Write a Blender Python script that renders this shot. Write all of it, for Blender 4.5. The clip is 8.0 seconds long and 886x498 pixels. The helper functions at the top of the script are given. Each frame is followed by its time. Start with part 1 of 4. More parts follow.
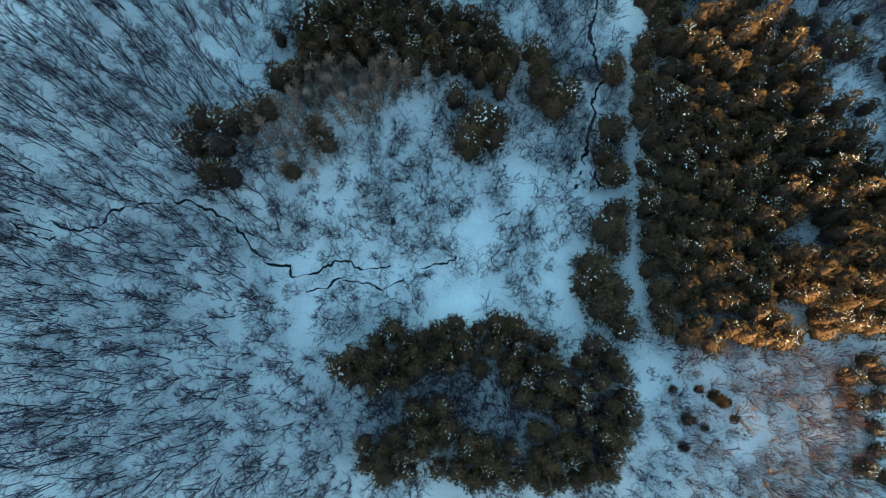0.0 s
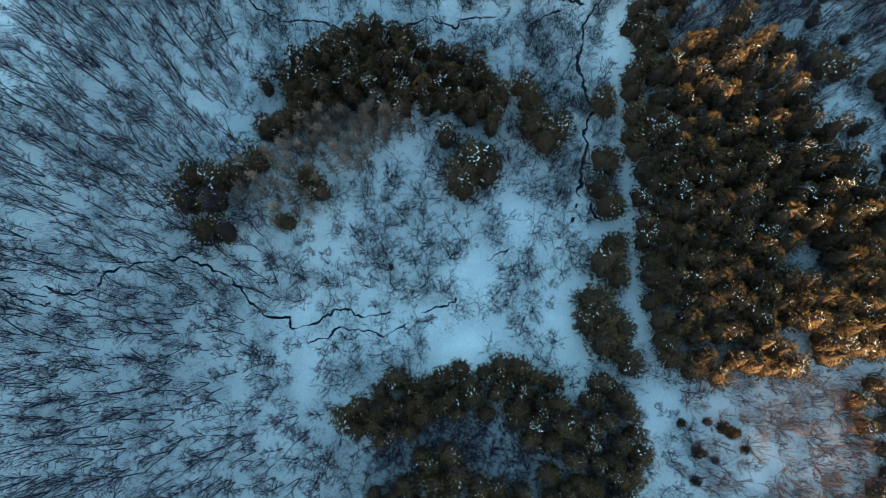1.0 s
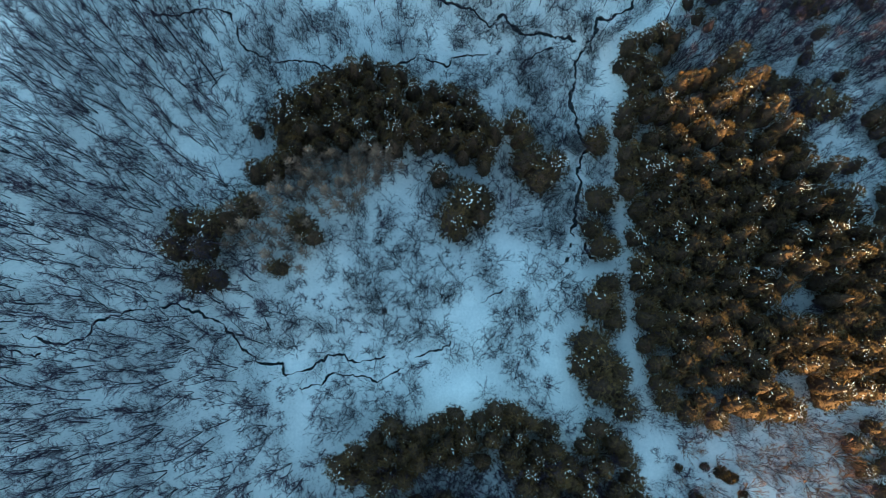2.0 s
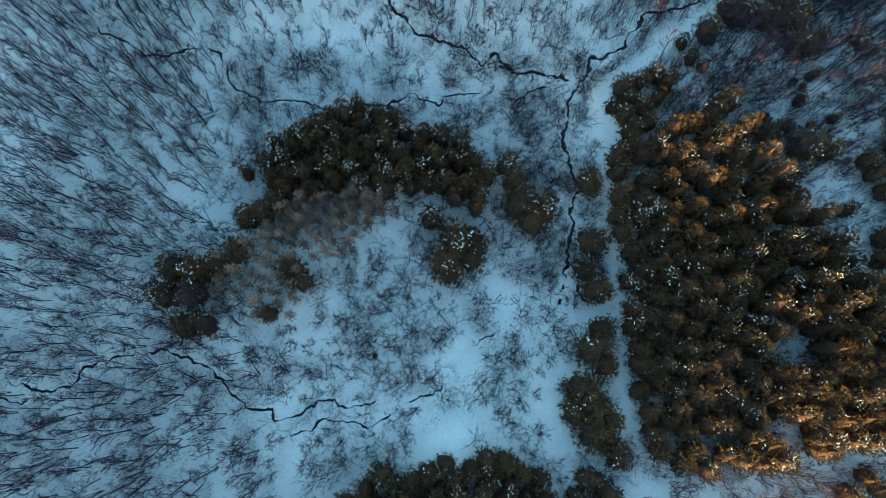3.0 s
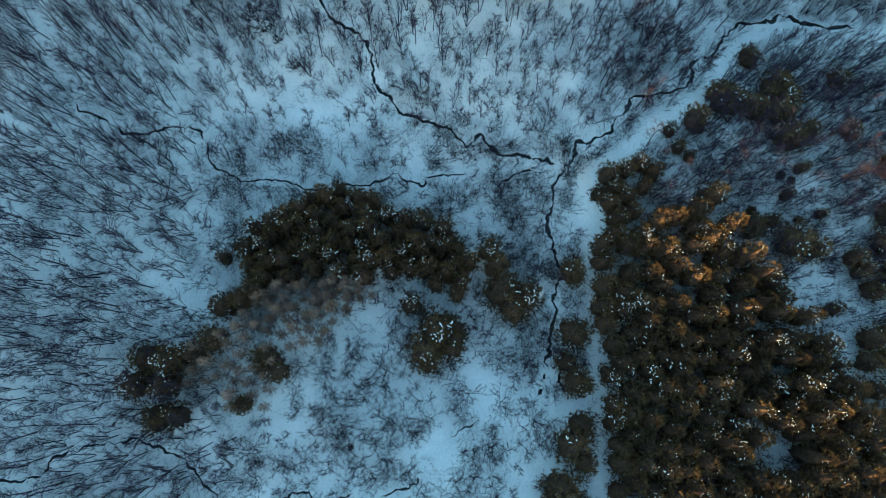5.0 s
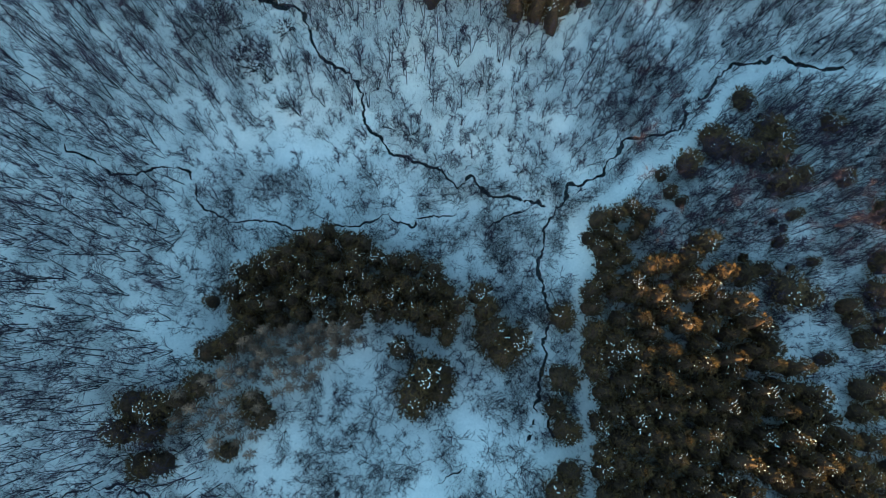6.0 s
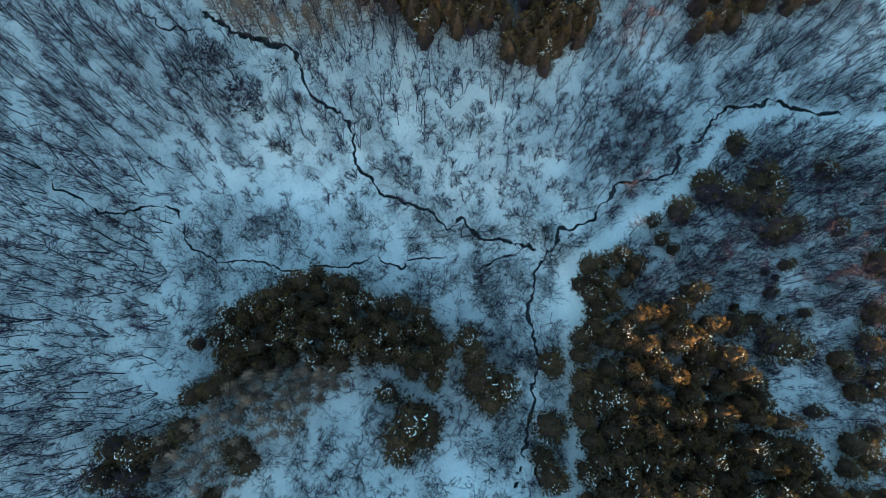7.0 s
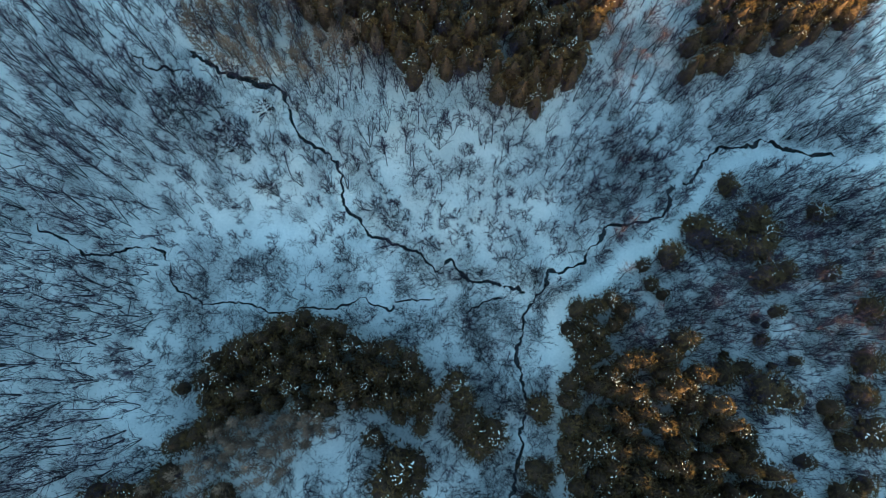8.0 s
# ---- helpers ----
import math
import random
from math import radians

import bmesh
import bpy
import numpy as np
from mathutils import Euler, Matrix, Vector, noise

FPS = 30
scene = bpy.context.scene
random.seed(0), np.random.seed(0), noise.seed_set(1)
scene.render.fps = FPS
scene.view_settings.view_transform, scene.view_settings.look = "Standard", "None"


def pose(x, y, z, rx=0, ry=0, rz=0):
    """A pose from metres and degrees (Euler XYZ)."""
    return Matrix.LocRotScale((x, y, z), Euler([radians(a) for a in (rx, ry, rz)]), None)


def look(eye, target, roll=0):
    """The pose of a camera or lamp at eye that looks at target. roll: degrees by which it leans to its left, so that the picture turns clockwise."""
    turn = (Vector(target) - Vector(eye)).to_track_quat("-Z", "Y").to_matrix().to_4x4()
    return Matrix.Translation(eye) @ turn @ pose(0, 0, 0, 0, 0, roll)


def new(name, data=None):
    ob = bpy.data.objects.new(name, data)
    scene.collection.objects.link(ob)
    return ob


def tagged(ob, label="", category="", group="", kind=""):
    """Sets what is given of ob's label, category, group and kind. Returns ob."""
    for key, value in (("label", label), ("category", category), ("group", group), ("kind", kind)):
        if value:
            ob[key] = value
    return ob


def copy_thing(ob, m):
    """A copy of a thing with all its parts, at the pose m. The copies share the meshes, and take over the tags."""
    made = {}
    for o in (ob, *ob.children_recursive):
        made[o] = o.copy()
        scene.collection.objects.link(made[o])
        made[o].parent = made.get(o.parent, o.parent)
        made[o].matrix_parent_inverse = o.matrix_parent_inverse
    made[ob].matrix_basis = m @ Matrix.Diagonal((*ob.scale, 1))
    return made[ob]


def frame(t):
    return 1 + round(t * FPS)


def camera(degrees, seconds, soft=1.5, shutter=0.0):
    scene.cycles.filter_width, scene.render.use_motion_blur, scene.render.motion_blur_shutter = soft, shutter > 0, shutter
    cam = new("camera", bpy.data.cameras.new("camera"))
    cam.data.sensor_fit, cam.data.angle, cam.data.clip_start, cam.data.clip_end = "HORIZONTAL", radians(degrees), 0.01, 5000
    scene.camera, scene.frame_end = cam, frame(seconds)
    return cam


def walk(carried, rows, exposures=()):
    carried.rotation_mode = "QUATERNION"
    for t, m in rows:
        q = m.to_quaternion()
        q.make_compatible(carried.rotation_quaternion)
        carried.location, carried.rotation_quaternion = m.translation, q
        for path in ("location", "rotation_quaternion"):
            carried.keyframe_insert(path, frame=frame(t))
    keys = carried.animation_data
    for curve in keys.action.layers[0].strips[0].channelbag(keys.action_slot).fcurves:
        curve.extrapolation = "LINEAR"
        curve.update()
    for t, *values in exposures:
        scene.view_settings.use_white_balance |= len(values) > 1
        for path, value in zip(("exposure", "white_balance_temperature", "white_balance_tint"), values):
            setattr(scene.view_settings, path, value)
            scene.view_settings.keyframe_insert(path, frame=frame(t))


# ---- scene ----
# ---- camera ----
cam = camera(65.6, 8.0, 0.5)
METRES, EYE, TILT, LEAN, TURN = 63.0, (4.70, -8.38, 124.64), -81, -0.6, 0.0
ROWS = [
    (0.0, 0.0, 0.0, 0.0, 0.0, 0.0, 0.0),
    (0.5, -0.0085, 0.0065, 0.0577, -0.28, 0.07, 1.57),
    (1.0, -0.0096, 0.0135, 0.115, -0.49, 0.19, 3.1),
    (1.5, -0.0028, 0.0205, 0.1723, -0.62, 0.33, 3.69),
    (3.0, 0.0394, 0.0419, 0.3544, -0.78, 0.34, 3.75),
    (3.5, 0.0564, 0.049, 0.4148, -0.8, 0.38, 3.44),
    (4.0, 0.0741, 0.0561, 0.4758, -0.8, 0.42, 3.16),
    (4.5, 0.0921, 0.0635, 0.5379, -0.79, 0.45, 2.9),
    (6.0, 0.1472, 0.0852, 0.7214, -0.76, 0.58, 2.25),
    (6.5, 0.1665, 0.0922, 0.7821, -0.71, 0.66, 1.88),
    (7.0, 0.185, 0.0991, 0.8417, -0.69, 0.74, 1.43),
    (7.5, 0.2021, 0.1057, 0.8989, -0.71, 0.8, 1.26),
    (8.0, 0.2222, 0.1128, 0.9606, -0.69, 0.9, 1.12),
]
EXPOSURE, KELVIN, TINT = 2.5, 5200, -9
walk(cam, [(t, pose(*EYE, TILT, LEAN, TURN) @ pose(METRES * x, METRES * y, METRES * z, 90 + pitch, roll, yaw)) for t, x, y, z, yaw, pitch, roll in ROWS],
     [(0.0, EXPOSURE, KELVIN, TINT), (8.0, EXPOSURE, KELVIN, TINT)])

# ---- light: dusk sky and a sun just over the horizon ----
SUN_UP = radians(4.3)
SUN_WAY = Vector((-0.12 * math.cos(SUN_UP), -0.99 * math.cos(SUN_UP), math.sin(SUN_UP))).normalized()
world = bpy.data.worlds.new("sky")
scene.world = world
world.use_nodes = True
sky = world.node_tree.nodes.new("ShaderNodeTexSky")
sky.sky_type, sky.sun_disc = "NISHITA", False
sky.sun_elevation, sky.sun_rotation = SUN_UP, math.atan2(SUN_WAY.x, SUN_WAY.y)
world.node_tree.links.new(sky.outputs[0], world.node_tree.nodes["Background"].inputs["Color"])
world.node_tree.nodes["Background"].inputs["Strength"].default_value = 0.15
sun = new("sun", bpy.data.lights.new("sun", "SUN"))
sun.data.energy, sun.data.angle, sun.data.color = 5.0, radians(0.6), (1.0, 0.54, 0.16)
sun.matrix_world = look(tuple(SUN_WAY * 400), (0, 0, 0))


# ---- materials ----
def material(name, dark, light, scale, rough, bump=0.0, detail=6.0, per_object=0.0, fine=0.0):
    """Two-tone procedural surface: a broad noise and a fine one, with a little relief and a tone of its own for each object."""
    m = bpy.data.materials.new(name)
    m.use_nodes = True
    n, link = m.node_tree.nodes, m.node_tree.links.new
    bsdf = n["Principled BSDF"]
    bsdf.inputs["Roughness"].default_value = rough
    bsdf.inputs["Specular IOR Level"].default_value = 0.25
    co = n.new("ShaderNodeNewGeometry")
    tex = n.new("ShaderNodeTexNoise")
    tex.inputs["Scale"].default_value, tex.inputs["Detail"].default_value = scale, detail
    link(co.outputs["Position"], tex.inputs["Vector"])
    ramp = n.new("ShaderNodeValToRGB")
    ramp.color_ramp.elements[0].position, ramp.color_ramp.elements[1].position = 0.32, 0.68
    ramp.color_ramp.elements[0].color, ramp.color_ramp.elements[1].color = (*dark, 1), (*light, 1)
    value = tex.outputs["Fac"]
    if fine:
        tex2 = n.new("ShaderNodeTexNoise")
        tex2.inputs["Scale"].default_value, tex2.inputs["Detail"].default_value = fine, 3
        link(co.outputs["Position"], tex2.inputs["Vector"])
        mid = n.new("ShaderNodeMath")
        mid.operation = "MULTIPLY_ADD"
        link(tex2.outputs["Fac"], mid.inputs[0])
        mid.inputs[1].default_value = 0.5
        half = n.new("ShaderNodeMath")
        half.operation = "MULTIPLY_ADD"
        link(value, half.inputs[0])
        half.inputs[1].default_value, half.inputs[2].default_value = 0.75, -0.12
        link(half.outputs[0], mid.inputs[2])
        value = mid.outputs[0]
    link(value, ramp.inputs["Fac"])
    out = ramp.outputs["Color"]
    if per_object:
        info = n.new("ShaderNodeObjectInfo")
        shift = n.new("ShaderNodeMath")
        shift.operation = "MULTIPLY_ADD"
        link(info.outputs["Random"], shift.inputs[0])
        shift.inputs[1].default_value, shift.inputs[2].default_value = 2 * per_object, 1 - per_object
        hsv = n.new("ShaderNodeHueSaturation")
        link(out, hsv.inputs["Color"])
        link(shift.outputs[0], hsv.inputs["Value"])
        out = hsv.outputs["Color"]
    link(out, bsdf.inputs["Base Color"])
    if bump:
        b = n.new("ShaderNodeBump")
        b.inputs["Strength"].default_value, b.inputs["Distance"].default_value = bump, 0.08
        link(value, b.inputs["Height"])
        link(b.outputs["Normal"], bsdf.inputs["Normal"])
    return m


SNOW = material("snow", (0.72, 0.735, 0.73), (0.93, 0.93, 0.915), 0.16, 0.7, 0.35, 8, 0, 2.4)
LUMP = material("snow_lump", (0.85, 0.86, 0.87), (0.92, 0.92, 0.92), 3.0, 0.6)
MUD = material("bank_mud", (0.018, 0.014, 0.011), (0.07, 0.055, 0.04), 3.0, 0.8, 0.5)
# the blue in BARK stands in for haze over the dark stems
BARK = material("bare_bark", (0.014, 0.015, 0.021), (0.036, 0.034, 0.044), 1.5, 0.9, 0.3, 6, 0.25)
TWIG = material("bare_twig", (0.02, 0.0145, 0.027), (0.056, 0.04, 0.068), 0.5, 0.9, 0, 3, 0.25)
SHRUB = material("shrub_twig", (0.021, 0.02, 0.028), (0.056, 0.05, 0.066), 0.5, 0.9, 0, 3, 0.3)
PINE_BARK = material("pine_bark", (0.05, 0.03, 0.02), (0.14, 0.08, 0.05), 2.5, 0.9, 0.4)
NEEDLE = material("pine_needle", (0.036, 0.0225, 0.0125), (0.115, 0.07, 0.025), 0.8, 0.75, 0, 4, 0.35)
# darker tone for the solid core that closes pine and juniper crowns
CORE_FILL = material("crown_core", (0.027, 0.0165, 0.0125), (0.062, 0.038, 0.026), 1.6, 0.9, 0.6, 6, 0.35, 9)
LARCH_TWIG = material("larch_twig", (0.12, 0.085, 0.068), (0.3, 0.205, 0.155), 0.6, 0.85, 0, 4, 0.3)
RUST = material("rust_twig", (0.2, 0.095, 0.05), (0.42, 0.22, 0.12), 0.8, 0.85, 0, 4, 0.3)
GRASS = material("dry_grass", (0.08, 0.06, 0.045), (0.2, 0.15, 0.1), 0.7, 0.9)
WATER = bpy.data.materials.new("brook_water")
WATER.use_nodes = True
_b = WATER.node_tree.nodes["Principled BSDF"]
_b.inputs["Base Color"].default_value = (0.008, 0.012, 0.015, 1)
_b.inputs["Roughness"].default_value = 0.08

# ---- terrain ----
HUMMOCKS = [-0.54, 0.77, -0.97, 1.55, 2.34, 1.26, -0.76, 1.86, -2.1, -0.96, -0.15, -2.16, 4.41, 2.04, 0.86, 0.35, -0.14, -5.16, -2.04, -1.07, 0.56,
            0.25, -1, -3.77, -2.61, -2.22, 7.05, 1.39, 0.05, -1.73, -1.6, -0.74, 0.32, -6.98, -2.55, 0.21, 1.14, 0.59, 1.44, 2.09, 1.62, 2.05]
CENTRES = [(a, b) for b in (-20, 8, 36, 64, 92, 120) for a in (-70, -42, -14, 14, 42, 70, 98)]


def terrain(x, y):
    """Height of the valley floor and its slopes, for numbers or arrays."""
    x, y = np.asarray(x, float), np.asarray(y, float)
    u = (10 + 140 * np.tanh((x - 10) / 140)) / 50
    v = (50 + 140 * np.tanh((y - 50) / 140) - 45) / 50
    z = 4.85 + -1.7 * u + 1.47 * v + -1.12 * u * v
    for h, (a, b) in zip(HUMMOCKS, CENTRES):
        z = z + h * np.exp(-((x - a) ** 2 + (y - b) ** 2) / (2 * 19.0 ** 2))
    z = z + 62 * np.exp(-((x + 80) / 106) ** 6 - ((y + 165) / 38) ** 2 / 2)  # an unseen hill, added to keep the evening sun off the valley
    z = z + 11.5 * np.exp(-((y + 100) / 20) ** 2 / 2) / (1 + np.exp(np.clip((36 - x) / 2.5, -50, 50)))  # an unseen low ridge south of the rise, added to cut the sun there
    z = z + 0.10 * np.sin(x * 0.31 + 1.3 * np.sin(y * 0.17)) + 0.10 * np.sin(y * 0.37 + 1.1 * np.sin(x * 0.21))
    return z + 0.05 * np.sin(x * 1.1 + 2 * np.sin(y * 0.7)) * np.sin(y * 0.9 + x * 0.3)


def height(x, y):
    return float(terrain(x, y))


def curve_through(points, step, wobble=0.0, seed=0):
    """A smooth line through plan points, resampled, with small meanders."""
    p = np.array([points[0]] + list(points) + [points[-1]], float)
    out = []
    for i in range(1, len(p) - 2):
        a, b, c, d = p[i - 1:i + 3]
        n = max(2, int(np.hypot(*(c - b)) / step))
        for k in range(n):
            t = k / n
            out.append(0.5 * (2 * b + (c - a) * t + (2 * a - 5 * b + 4 * c - d) * t * t + (3 * b - a - 3 * c + d) * t ** 3))
    out.append(p[-1])
    out = np.array(out)
    if wobble:
        s = np.arange(len(out)) * step
        side = np.gradient(out, axis=0)
        side = np.stack([-side[:, 1], side[:, 0]], 1) / np.maximum(np.hypot(*side.T), 1e-6)[:, None]
        w = np.array([2.2 * noise.noise(Vector((q * 0.33, seed * 7.7, 0))) + 2.0 * noise.noise(Vector((q * 0.85, seed * 3.1, 5))) + 1.2 * noise.noise(Vector((q * 2.1, seed, 9))) for q in s])
        out = out + side * (wobble * w)[:, None]
    return out


STREAMS = [  # half width, plan points
    (0.26, [(-70.8, 15.1), (-67, 13.8), (-64.3, 12.5), (-62.8, 12), (-60.2, 12.8)]),
    (0.24, [(-65.2, 15.5), (-60.7, 14.2), (-57, 13.7), (-53.8, 15.3), (-52.1, 17.1), (-48.8, 18.5), (-43.1, 19.3), (-38.7, 18.9), (-35.7, 17.9), (-33.2, 16.6), (-31, 14.1),
              (-28.5, 11.6), (-26.4, 9.5), (-24.9, 7.8), (-21.7, 7.9), (-21.2, 6), (-16.8, 6.7), (-12.8, 8.8), (-8.7, 7.6), (-4.6, 7.3), (-2.7, 8.1), (-1, 9.2)]),
    (0.18, [(-3.6, 7.9), (1.4, 7.6), (4.5, 8.3), (7.6, 9.7), (9.2, 11.9), (10.8, 12.6)]),
    (0.2, [(-18.7, 3.5), (-15.2, 4), (-12.7, 5.5), (-8.6, 5), (-4.5, 4), (-2.5, 5), (0.5, 6.1), (2, 7.3)]),
    (0.11, [(14.6, 16.5), (15.7, 17.7), (17.2, 18.1), (18.6, 18.4), (19.1, 19.2), (20.7, 19.1), (22.1, 19.7)]),
    (0.22, [(22.2, 19.9), (23, 18.8), (24, 18.1), (24.5, 17.3), (23.6, 16.3), (23.7, 15.3), (23, 14.1)]),
    (0.12, [(27, 20.4), (25.9, 19.4), (25, 17.8)]),
    (0.13, [(10.4, 13.1), (9.3, 12.2), (8.8, 11.1), (7.4, 10.2)]),
    (0.36, [(34.6, 27.6), (34.9, 26.1), (35.7, 24.3), (36.8, 22.9)]),
    (0.36, [(34.2, 27.3), (32.7, 26.6), (31.2, 25.4), (30.1, 24.3)]),
    (0.3, [(32.5, 21.3), (31.3, 21.5), (29.6, 21.1)]),
    (0.14, [(18.6, 18.7), (20.6, 19.4), (22.3, 19.1), (23.7, 18.4), (23.4, 16.8), (24.5, 15.1), (25, 13.8)]),
    (0.24, [(-57.3, 89.2), (-55, 89.6), (-52.8, 90.5)]),
    (0.3, [(-25, 111.5), (-24, 110.8), (-21.1, 108.8), (-18.1, 107.6), (-14, 106), (-9.9, 104.8), (-7.3, 103.7), (-6.6, 100.6), (-5.9, 97.5), (-2.8, 94.5), (1.4, 91.8),
              (2.6, 89.2), (3.1, 84.6), (4.1, 82), (6.4, 79.8), (7.7, 77.7), (10.6, 76.6), (12.7, 75.9), (16.9, 73.9), (19, 71.8), (20.5, 70.7), (22.1, 71.7),
              (23.3, 72.2), (24.5, 70.6), (25.9, 69), (28.5, 68.4), (31.6, 67.8), (35.8, 66.6), (38.3, 64.6)]),
    (0.34, [(99.3, 92.3), (93, 93), (88.8, 94.4), (85.1, 95.7), (83.3, 94.6), (78.7, 94.5), (75.2, 93.5), (71.9, 89.9), (68.8, 86.6), (67.2, 88.7), (66.2, 87.6), (64.1, 80.9),
              (61.6, 79.2), (57.2, 78.7), (52.9, 78.2), (50.6, 75.5), (48.4, 73.4), (47.3, 71.3), (44.1, 70.4), (40.8, 69.6), (40.4, 66.9), (38.3, 64.6),
              (36.6, 61.8), (36, 58.7)]),
    (0.34, [(36, 58.7), (34.9, 55.4), (35.3, 51.7), (36.2, 47.7), (36.7, 44.9), (35.2, 41.3), (34.9, 38.4), (34.5, 35), (33.9, 31.5), (33.1, 28.1), (32.2, 25.1), (30.7, 22.1),
              (29.4, 20.7)]),
    (0.22, [(-28.6, 72.8), (-28, 70.2), (-27.4, 68.1), (-24.5, 66.5), (-20.5, 65), (-15.5, 65.3), (-12, 64), (-9.5, 63.4), (-4.3, 64.3), (-0.2, 63.9), (2.4, 64.7),
              (6.1, 65.8), (8.2, 64.7), (11.5, 64.1), (12.5, 65.2), (16.8, 65.3), (20, 66)]),
    (0.22, [(-51.3, 79.7), (-48.3, 77.6), (-45.6, 76.2), (-41.9, 74.2), (-38.2, 74.4), (-34.5, 75.3), (-30.5, 75.3), (-28.6, 72.8)]),
    (0.26, [(-37.2, 111.1), (-33.3, 109.7), (-31.8, 108.1), (-27.2, 108), (-25.6, 108.4)]),
    (0.2, [(25.3, 62.3), (28.4, 64.2), (30, 65.2), (32.6, 65.7), (34.5, 66.1)]),
]
TRACK = [(38.1, -40.5), (38, -29.6), (39.6, -19.3), (40.2, -10), (39.9, -4.1), (39.9, 0.8), (39.4, 7), (41.2, 15.6), (41.4, 23.4), (42, 32.3), (42.1, 43.7), (41.6, 53),
              (42.1, 59.4), (44.8, 64.5), (50, 67.9), (55.4, 71.8), (60.8, 74.5), (65.7, 78.5), (70.2, 83.9), (74.5, 88.7), (79.6, 91.8), (88.6, 92.7), (92.8, 91.9),
              (101.3, 90.5), (108.8, 90.8), (126.4, 91.6)]

from mathutils.kdtree import KDTree


def tree_of(points):
    kd = KDTree(len(points))
    for i, (x, y) in enumerate(points):
        kd.insert((x, y, 0), i)
    kd.balance()
    return kd


stream_lines = [curve_through(p, 0.3, 0.3, i) for i, (w, p) in enumerate(STREAMS)]
track_line = curve_through(TRACK, 0.5)
near_stream = tree_of(np.concatenate(stream_lines))
near_bed = tree_of(np.concatenate([line[6:-6] if len(line) > 20 else line[3:-3] for line in stream_lines]))
near_track = tree_of(track_line)


def from_stream(x, y):
    return near_stream.find((x, y, 0))[2]


def from_track(x, y):
    return near_track.find((x, y, 0))[2]


def mesh_of(name, verts, tris, mats, index=None):
    """A mesh from arrays of places and triangles."""
    verts, tris = np.asarray(verts, np.float32), np.asarray(tris, np.int32)
    me = bpy.data.meshes.new(name)
    me.vertices.add(len(verts))
    me.vertices.foreach_set("co", verts.ravel())
    me.loops.add(tris.size)
    me.loops.foreach_set("vertex_index", tris.ravel())
    me.polygons.add(len(tris))
    me.polygons.foreach_set("loop_start", np.arange(0, tris.size, 3, dtype=np.int32))
    me.polygons.foreach_set("loop_total", np.full(len(tris), 3, np.int32))
    for m in mats:
        me.materials.append(m)
    if index is not None:
        me.polygons.foreach_set("material_index", np.asarray(index, np.int32))
    me.update()
    me.validate()
    return me


def shade_smooth(me):
    me.polygons.foreach_set("use_smooth", np.ones(len(me.polygons), bool))
    return me


def spread(lo, hi, step, far):
    """Even steps from lo to hi, then wider and wider ones out to far."""
    core = list(np.arange(lo, hi + step / 2, step))
    out, d = [], step
    while core[-1] + sum(out) < far:
        d *= 1.5
        out.append(d)
    steps = np.cumsum(out)
    return np.array(list(lo - steps[::-1]) + core + list(core[-1] + steps))


gx, gy = spread(-90, 116, 1.0, 2400), spread(-44, 134, 1.0, 2400)
XX, YY = np.meshgrid(gx, gy)
ZZ = terrain(XX, YY)
for j in range(len(gy)):
    for i in range(len(gx)):
        x, y = gx[i], gy[j]
        if -90 <= x <= 116 and -44 <= y <= 134:
            d = near_bed.find((x, y, 0))[2]
            if d < 1.7:
                ZZ[j, i] -= 0.75 * min(1, (1.7 - d) / 0.7)
            d = from_track(x, y)
            if d < 2.2:
                ZZ[j, i] -= 0.16 * min(1, (2.2 - d) / 0.7) - 0.05 * math.exp(-(d / 0.45) ** 2)
nx, ny = len(gx), len(gy)
ids = np.arange(nx * ny).reshape(ny, nx)
a, b, c, d = ids[:-1, :-1].ravel(), ids[:-1, 1:].ravel(), ids[1:, 1:].ravel(), ids[1:, :-1].ravel()
ground = new("ground", shade_smooth(mesh_of("ground", np.stack([XX.ravel(), YY.ravel(), ZZ.ravel()], 1), np.concatenate([np.stack([a, b, c], 1), np.stack([a, c, d], 1)]), [SNOW])))
tagged(ground, "snow-covered valley floor and wooded slopes at dusk", "ground", kind="structure")


